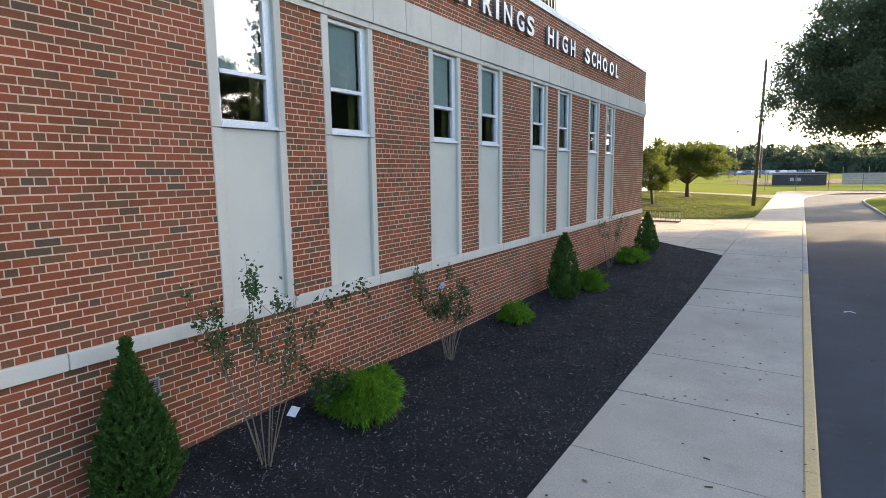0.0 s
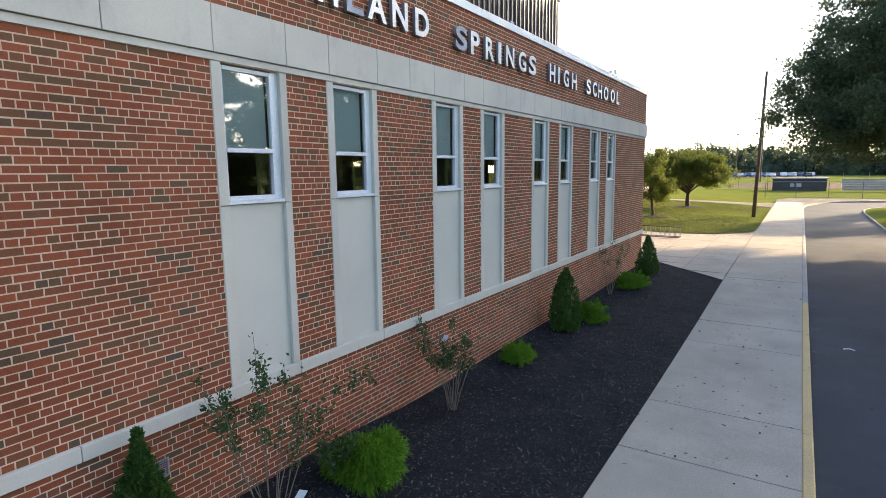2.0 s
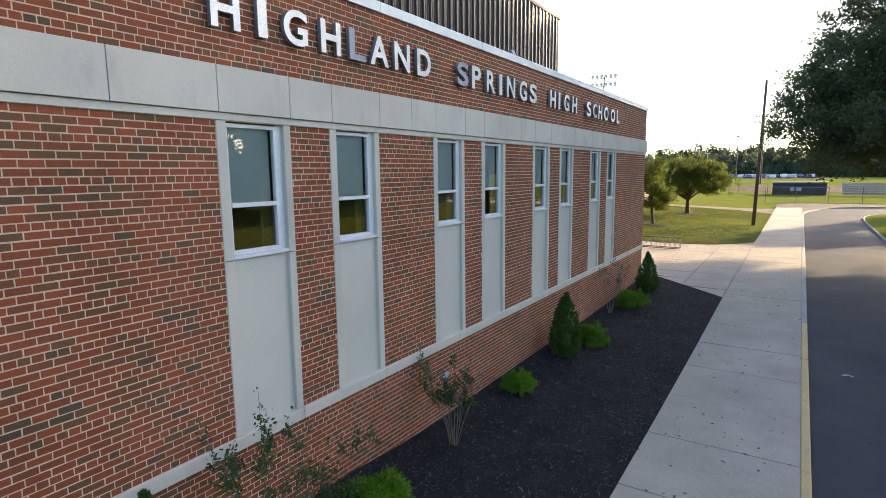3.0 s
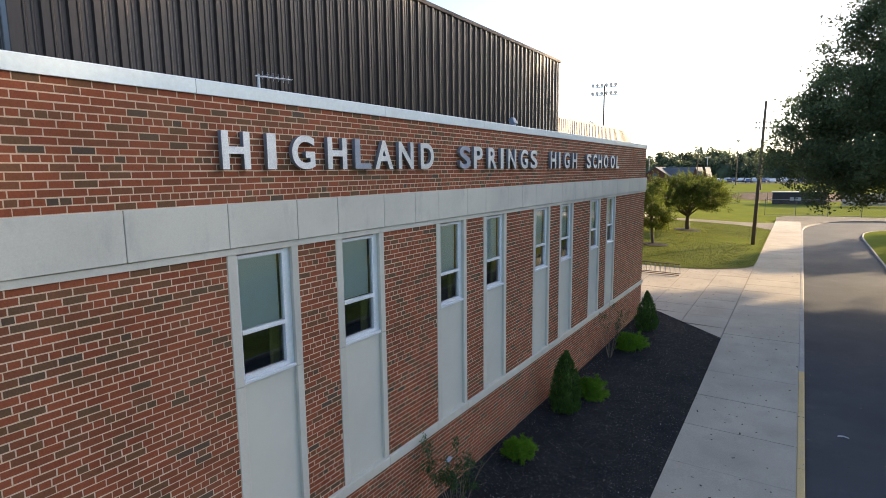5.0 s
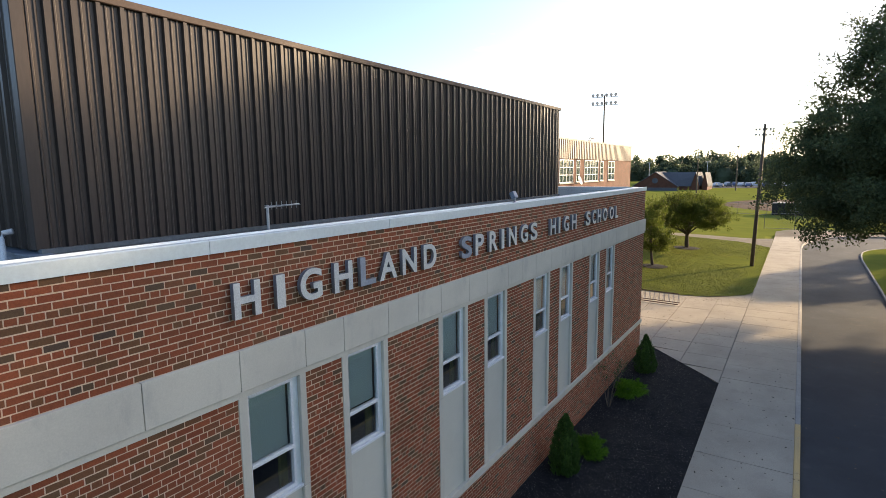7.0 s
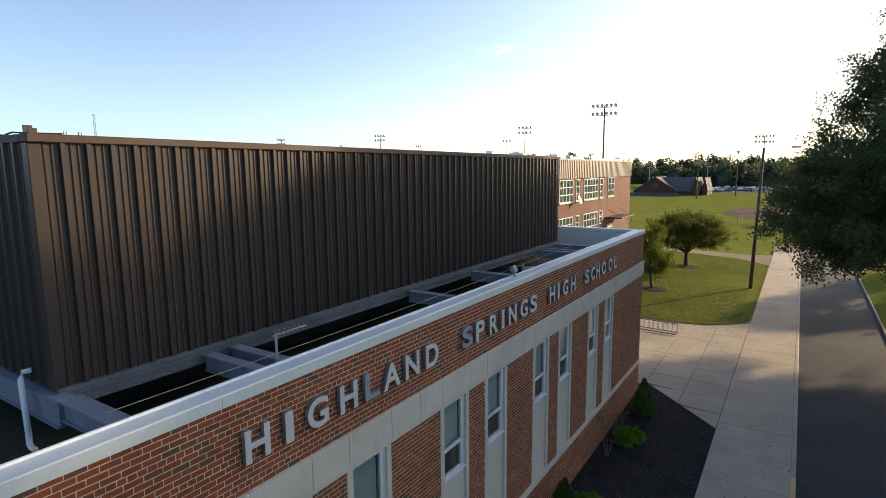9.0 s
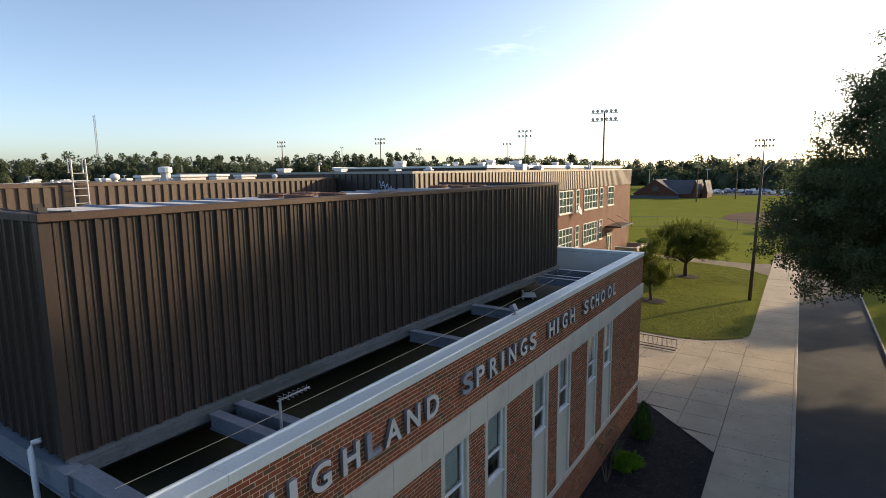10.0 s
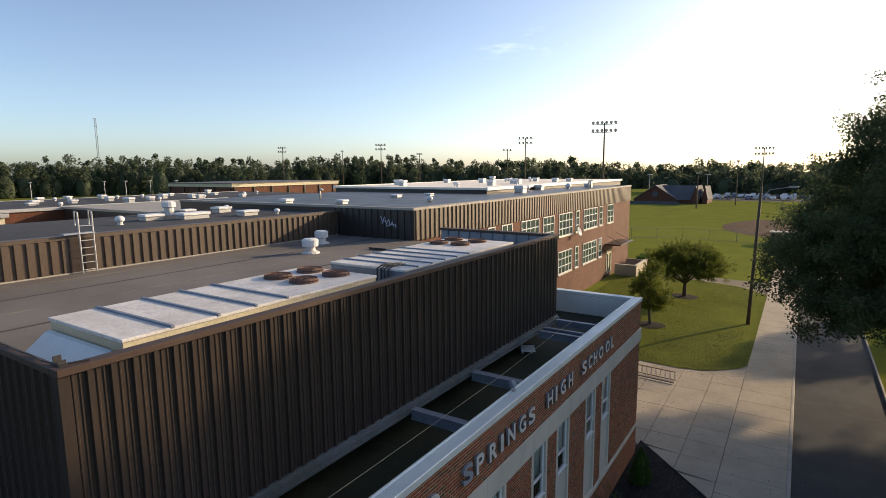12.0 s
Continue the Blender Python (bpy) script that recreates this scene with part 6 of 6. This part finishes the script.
def gabled(x0, x1, y0, y1, eave, ridge, over=0.3):
    """Brick block with a gable to the front and two roof slopes running back."""
    xm = (x0 + x1) / 2
    bm = bmesh.new()
    f = [bm.verts.new(p) for p in ((x0, y0, 0), (x1, y0, 0), (x1, y0, eave), (xm, y0, ridge), (x0, y0, eave))]
    g = [bm.verts.new((v.co.x, y1, v.co.z)) for v in f]
    bm.faces.new(f)
    bm.faces.new(g[::-1])
    for i in range(5):
        bm.faces.new((f[i], g[i], g[(i + 1) % 5], f[(i + 1) % 5]))
    part("wall", bm, M_BRICK_FAR, fh)
    bm = bmesh.new()
    k = (ridge - eave) / (xm - x0) * over
    for xa, xb in ((x0 - over, xm), (x1 + over, xm)):
        q = [bm.verts.new(p) for p in ((xa, y0 - over, eave - k), (xb, y0 - over, ridge), (xb, y1 + over, ridge), (xa, y1 + over, eave - k))]
        r = [bm.verts.new((v.co.x, v.co.y, v.co.z + 0.22)) for v in q]
        bm.faces.new(q)
        bm.faces.new(r)
        for i in range(4):
            bm.faces.new((q[i], q[(i + 1) % 4], r[(i + 1) % 4], r[i]))
    part("roof", bm, M_SLATE, fh)


gabled(-8.6, 5.1, 0.0, 16.0, 1.6, 6.1)
gabled(9.2, 11.4, 1.0, 14.0, 2.4, 5.9, 0.2)
gabled(12.0, 13.6, 2.5, 14.0, 2.4, 5.8, 0.2)
part("wall", blocks((-1.0, 9.4, 1.5, 13.0, 0, 1.7)), M_BRICK_FAR, fh)
bm = bmesh.new()
v = [bm.verts.new(p) for p in ((-1.0, 1.0, 1.6), (9.3, 1.0, 1.6), (9.3, 7.5, 6.1), (-1.0, 7.5, 6.1), (-1.0, 14.0, 1.6), (9.3, 14.0, 1.6))]
for f in ((0, 1, 2, 3), (3, 2, 5, 4), (0, 3, 4), (1, 5, 2)):
    bm.faces.new([v[i] for i in f])
part("roof", bm, M_SLATE, fh)
bm = bmesh.new()
bmesh.ops.create_cone(bm, cap_ends=True, segments=16, radius1=0.9, radius2=0.9, depth=0.2, matrix=pose(-1.8, -0.08, 3.4, 90, 0, 0))
part("gable_vent", bm, M_SLATE, fh, "round dark louvre in the gable")
part("base_wall", blocks((-12, 6.5, -5, -4.7, 0, 1.3)), M_SLATE, fh)

gym = thing("gym_building", "low brick gymnasium with tan fascia and flat roof", "gymnasium", (-145, 114, 1.0))
part("wall", blocks((-15, 15, -20, 20.5, 0, 7.5)), M_BRICK_FAR, gym)
part("fascia", blocks((-15.3, 15.3, -20.3, 20.8, 7.5, 8.4)), M_CREAM, gym, "tan metal fascia")
part("roof", blocks((-15.6, 15.6, -20.6, 21.1, 8.4, 8.6)), M_BROWN_FAR, gym)
for k2 in range(5):
    part("pier", blocks((-14.8 + k2 * 7.2, -14.4 + k2 * 7.2, -20.4, -20.0, 0, 7.5)), M_BROWN, gym)
for k2 in range(7):
    part("pier", blocks((15.0, 15.3, -19.5 + k2 * 6.3, -18.9 + k2 * 6.3, 0, 7.5)), M_BROWN, gym)

for name, dims, mat_r, mat_w, lab in (("annex", (-71, -53.6, -12, 52, 0, 9.7), M_ROOF_DARK, M_BRICK_FAR, "long brick block with dark roof crowded with white vents"),
                                      ("annex", (-53.5, -38.2, 21.6, 37.8, 0, 9.75), M_ROOF_PALE, M_BROWN, "flat-roofed annex with pale tan membrane roof"),
                                      ("annex", (-53.5, -38.1, 38.0, 66, 0, 8.8), M_ROOF_DARK, M_BROWN, "flat dark-roofed link block"),
                                      ("annex", (-40, -22.5, 41, 82, 9.9, 11.05), M_ROOF_WHITE, M_SHADECLAD, "raised roof block with sunlit pale membrane and dark walls"),
                                      ("annex", (-41, -32.2, -4, 15.5, 0, 9.2), M_ROOF_PALE, M_BRICK_FAR, "low connecting passage with pale roof"),
                                      ("annex", (-52, -44, 0, 14.2, 0, 9.95), M_ROOF_PALE, M_CREAM, "small cream block with pale roof edge")):
    x0, x1, y0, y1, z0, z1 = dims
    an = thing(name, lab, "school block", ((x0 + x1) / 2, (y0 + y1) / 2, z0 + 0.3), "school blocks behind")
    w, l, h = (x1 - x0) / 2, (y1 - y0) / 2, z1 - z0
    part("wall", blocks((-w, w, -l, l, 0, h - 0.5)), mat_w, an)
    part("roof", blocks((-w - 0.15, w + 0.15, -l - 0.15, l + 0.15, h - 0.5, h - 0.32)), mat_r, an)
    part("roof_edge", blocks((-w - 0.2, -w - 0.02, -l - 0.2, l + 0.2, h - 0.54, h - 0.28), (w + 0.02, w + 0.2, -l - 0.2, l + 0.2, h - 0.54, h - 0.28)), M_COPING if mat_r is M_ROOF_WHITE else M_GALV, an)
rng = np.random.default_rng(31)
for k2 in range(34):
    x, y, z = -69.5 + 15 * rng.random(), 14 + 34 * rng.random(), 9.67
    (curb_box((x, y, z), 0.5 + 0.5 * rng.random(), 0.55, 0.25 + 0.3 * rng.random(), M_WHITE) if k2 % 3 else round_vent((x, y, z), 0.25))
for k2 in range(18):
    x, y, z = -39 + 15.5 * rng.random(), 43 + 36 * rng.random(), 11.02
    (curb_box((x, y, z), 0.6, 0.6, 0.3 + 0.3 * rng.random(), M_WHITE) if k2 % 3 else round_vent((x, y, z), 0.25))
for k2 in range(8):
    x, y, z = -51 + 12 * rng.random(), 40 + 24 * rng.random(), 8.77
    curb_box((x, y, z), 0.8, 0.8, 0.4 + 0.3 * rng.random(), M_WHITE)

# ---- cars ----
def car_body(paint):
    c = thing("car", "parked car in the far lot", "car", group="parked cars")
    bm = bmesh.new()
    prof = [(-2.15, 0.35), (-2.2, 0.75), (-1.3, 0.92), (-0.75, 1.38), (0.9, 1.42), (1.55, 0.98), (2.1, 0.9), (2.2, 0.35)]
    a = [bm.verts.new((x, -0.85, z)) for x, z in prof]
    b = [bm.verts.new((x, 0.85, z)) for x, z in prof]
    for i in range(len(prof)):
        j = (i + 1) % len(prof)
        bm.faces.new((a[i], a[j], b[j], b[i]))
    bm.faces.new(a)
    bm.faces.new(b)
    part("body", bm, paint, c)
    part("side_glass", blocks((-0.75, 0.95, -0.87, -0.855, 0.98, 1.3)), M_FARGLASS, c)
    part("side_glass", blocks((-0.75, 0.95, 0.855, 0.87, 0.98, 1.3)), M_FARGLASS, c)
    for x in (-1.35, 1.35):
        for y in (-0.8, 0.8):
            bm = bmesh.new()
            bmesh.ops.create_cone(bm, cap_ends=True, segments=12, radius1=0.33, radius2=0.33, depth=0.2, matrix=pose(x, y, 0.33, 90, 0, 0))
            wheel = part("wheel", bm, M_BLACK, c)
            bm = bmesh.new()
            bmesh.ops.create_cone(bm, cap_ends=True, segments=10, radius1=0.19, radius2=0.19, depth=0.215, matrix=pose(x, y, 0.33, 90, 0, 0))
            part("rim", bm, M_GALV, wheel)
    return c


paints = [material("car_paint_%s" % n, c, None, 1, 10, 0.25, bump=0.0, spec=0.6) for n, c in (("white", (0.7, 0.7, 0.7)), ("silver", (0.4, 0.42, 0.44)), ("dark", (0.05, 0.06, 0.07)), ("blue", (0.06, 0.1, 0.2)))]
protos = []
for nme, p in zip(("white", "silver", "dark grey", "blue"), paints):
    c = car_body(p)
    c["label"] = "%s car parked in the distant lot" % nme
    protos.append(c)
spots = [(-27 + 2.7 * (k2 % 12) + 0.5 * math.sin(k2 * 5), 224 + (k2 // 12) * 11, 85 + 4 * ((k2 * 7) % 3)) for k2 in range(34) if k2 % 7 != 3]
for k2, (x, y, tr) in enumerate(spots):
    m = pose(x, y, float(ground_z(x, y)), 0, 0, tr)
    if k2 < 4:
        protos[k2].matrix_world = m
    else:
        copy_thing(protos[(0, 1, 2, 0, 1, 3, 0)[k2 % 7]], m)
for x, y in ((-188, 68.4), (-181, 85.4), (-178.4, 90.5), (-175.2, 96.5), (-171.4, 103), (-48, 215), (-28, 213)):
    lp = thing("lot_lamp", "slim parking lot lamp post in the distance", "lamp post", (x, y, float(ground_z(x, y))), "lot lamps")
    bm = bmesh.new()
    tube(bm, [(0, 0, 0), (0, 0, 9)], [0.12, 0.09], 6)
    part("post", bm, M_GALV, lp)
    part("head", blocks((-0.8, 0.8, -0.2, 0.2, 8.95, 9.15)), M_GALV, lp)
bm = bmesh.new()
block(bm, -36, 8, 214, 256, 1.15, 1.24)
tagged(part("parking_lot", bm, M_ASPHALT), "distant asphalt parking lot", "parking lot", kind="structure")
litter = thing("litter", "scrap of white paper lying on the asphalt drive", "paper", (1.11, 14.95, float(ground_z(0, 14.95)) - 0.1))
bm = bmesh.new()
pv = [bm.verts.new(p) for p in ((-0.11, -0.03, 0.0), (0.0, -0.04, 0.03), (0.12, -0.02, 0.004), (-0.10, 0.04, 0.01), (0.01, 0.03, 0.035), (0.11, 0.05, 0.0))]
for f in ((0, 1, 4, 3), (1, 2, 5, 4)):
    bm.faces.new([pv[i] for i in f])
bmesh.ops.solidify(bm, geom=bm.faces[:], thickness=0.003)
part("sheet", bm, M_TAG, litter)

# ---- bricks ----
def brick_courses(z0, z1, n, spans, first_header, seed):
    """Boxes (y0, y1, z0, z1) of a bond with a header course every fifth, over the spans of wall."""
    rng = random.Random(seed)
    h = (z1 - z0) / n
    out = []
    for c in range(n):
        za, zb = z1 - (c + 1) * h + 0.0065, z1 - c * h - 0.0065
        head = c % 5 == first_header
        step = 0.0985 if head else 0.197
        off = (0.0985 if c % 2 else 0.0) + rng.uniform(-0.014, 0.014) + (0.049 if head else 0)
        for s0, s1 in spans:
            y = math.floor((s0 - off) / step) * step + off
            while y < s1:
                a, b = max(y, s0) + 0.006, min(y + step, s1) - 0.006
                if b - a > 0.02:
                    out.append((a, b, za + rng.uniform(-0.001, 0.001), zb + rng.uniform(-0.001, 0.001)))
                y += step
    return out


spans = list(zip(edges[::2], edges[1::2]))
piers = [(BASE_Y0 if i == 0 else a, b - (0.0 if i == len(spans) - 1 else 0.02)) for i, (a, b) in enumerate(spans)]
full = [(BASE_Y0, BASE_Y1)]
course_boxes = brick_courses(BAND_LO_TOP, HEAD_Z, 49, piers, 3, 1) + brick_courses(BAND_UP_TOP, COPE_Z, 16, full, 4, 2) + brick_courses(-0.15, BAND_LO, 24, full, 2, 3)
rng = np.random.default_rng(5)
B = np.array(course_boxes)
near = (B[:, 0] > 2.6) & (B[:, 1] < 3.6) & (B[:, 2] > 3.3) & (B[:, 2] < 5.4)
order = np.flatnonzero(near)[:300]
picked = np.zeros(len(B), bool)
picked[order] = True
rest = B[~picked]
proud = rng.uniform(-0.0015, 0.002, len(rest))
tilt = rng.normal(0, 0.0004, (len(rest), 4))
x1 = WALL_X + proud
x0 = np.full(len(rest), MORTAR_X - 0.004)
ya, yb, za, zb = rest.T
V = np.empty((len(rest), 8, 3), np.float32)
for i, (yy, zz) in enumerate(((ya, za), (yb, za), (yb, zb), (ya, zb))):
    yj, zj = yy + rng.normal(0, 0.0012, len(rest)), zz + rng.normal(0, 0.0010, len(rest))
    V[:, i] = np.stack([x0, yj, zj], 1)
    V[:, i + 4] = np.stack([x1 + tilt[:, i], yj, zj], 1)
F = np.array([(4, 5, 6, 7), (0, 1, 5, 4), (1, 2, 6, 5), (2, 3, 7, 6), (3, 0, 4, 7)])
n = len(rest)
idx = (F[None] + (np.arange(n) * 8)[:, None, None]).reshape(-1)
me = bpy.data.meshes.new("bricks")
me.vertices.add(n * 8)
me.vertices.foreach_set("co", V.reshape(-1))
me.loops.add(len(idx))
me.loops.foreach_set("vertex_index", idx.astype(np.int32))
me.polygons.add(n * 5)
me.polygons.foreach_set("loop_start", (np.arange(n * 5) * 4).astype(np.int32))
me.polygons.foreach_set("use_smooth", [False] * (n * 5))
me.update(calc_edges=True)
bricks = put("bricks", me, M_BRICK, wall_front, "red and brown bricks in a bond with header courses")
bricks["kind"] = "stuff"
shared = {}
for i in order:
    ya_, yb_, za_, zb_ = B[i]
    key = (round(yb_ - ya_, 3), round(zb_ - za_, 3))
    if key not in shared:
        w, h = key[0], (zb_ - za_)
        me = mesh_of("brick", [(MORTAR_X - WALL_X - 0.004, y, z) for y, z in ((0, 0), (w, 0), (w, h), (0, h))] + [(0, y, z) for y, z in ((0, 0), (w, 0), (w, h), (0, h))], [tuple(int(q) for q in f) for f in F])
        me.materials.append(M_BRICK_ONE)
        shared[key] = me
    ob = new("brick", shared[key])
    ob.parent = wall_front
    ob.location = (WALL_X + 0.001 * math.sin(i * 12.9), ya_, za_)
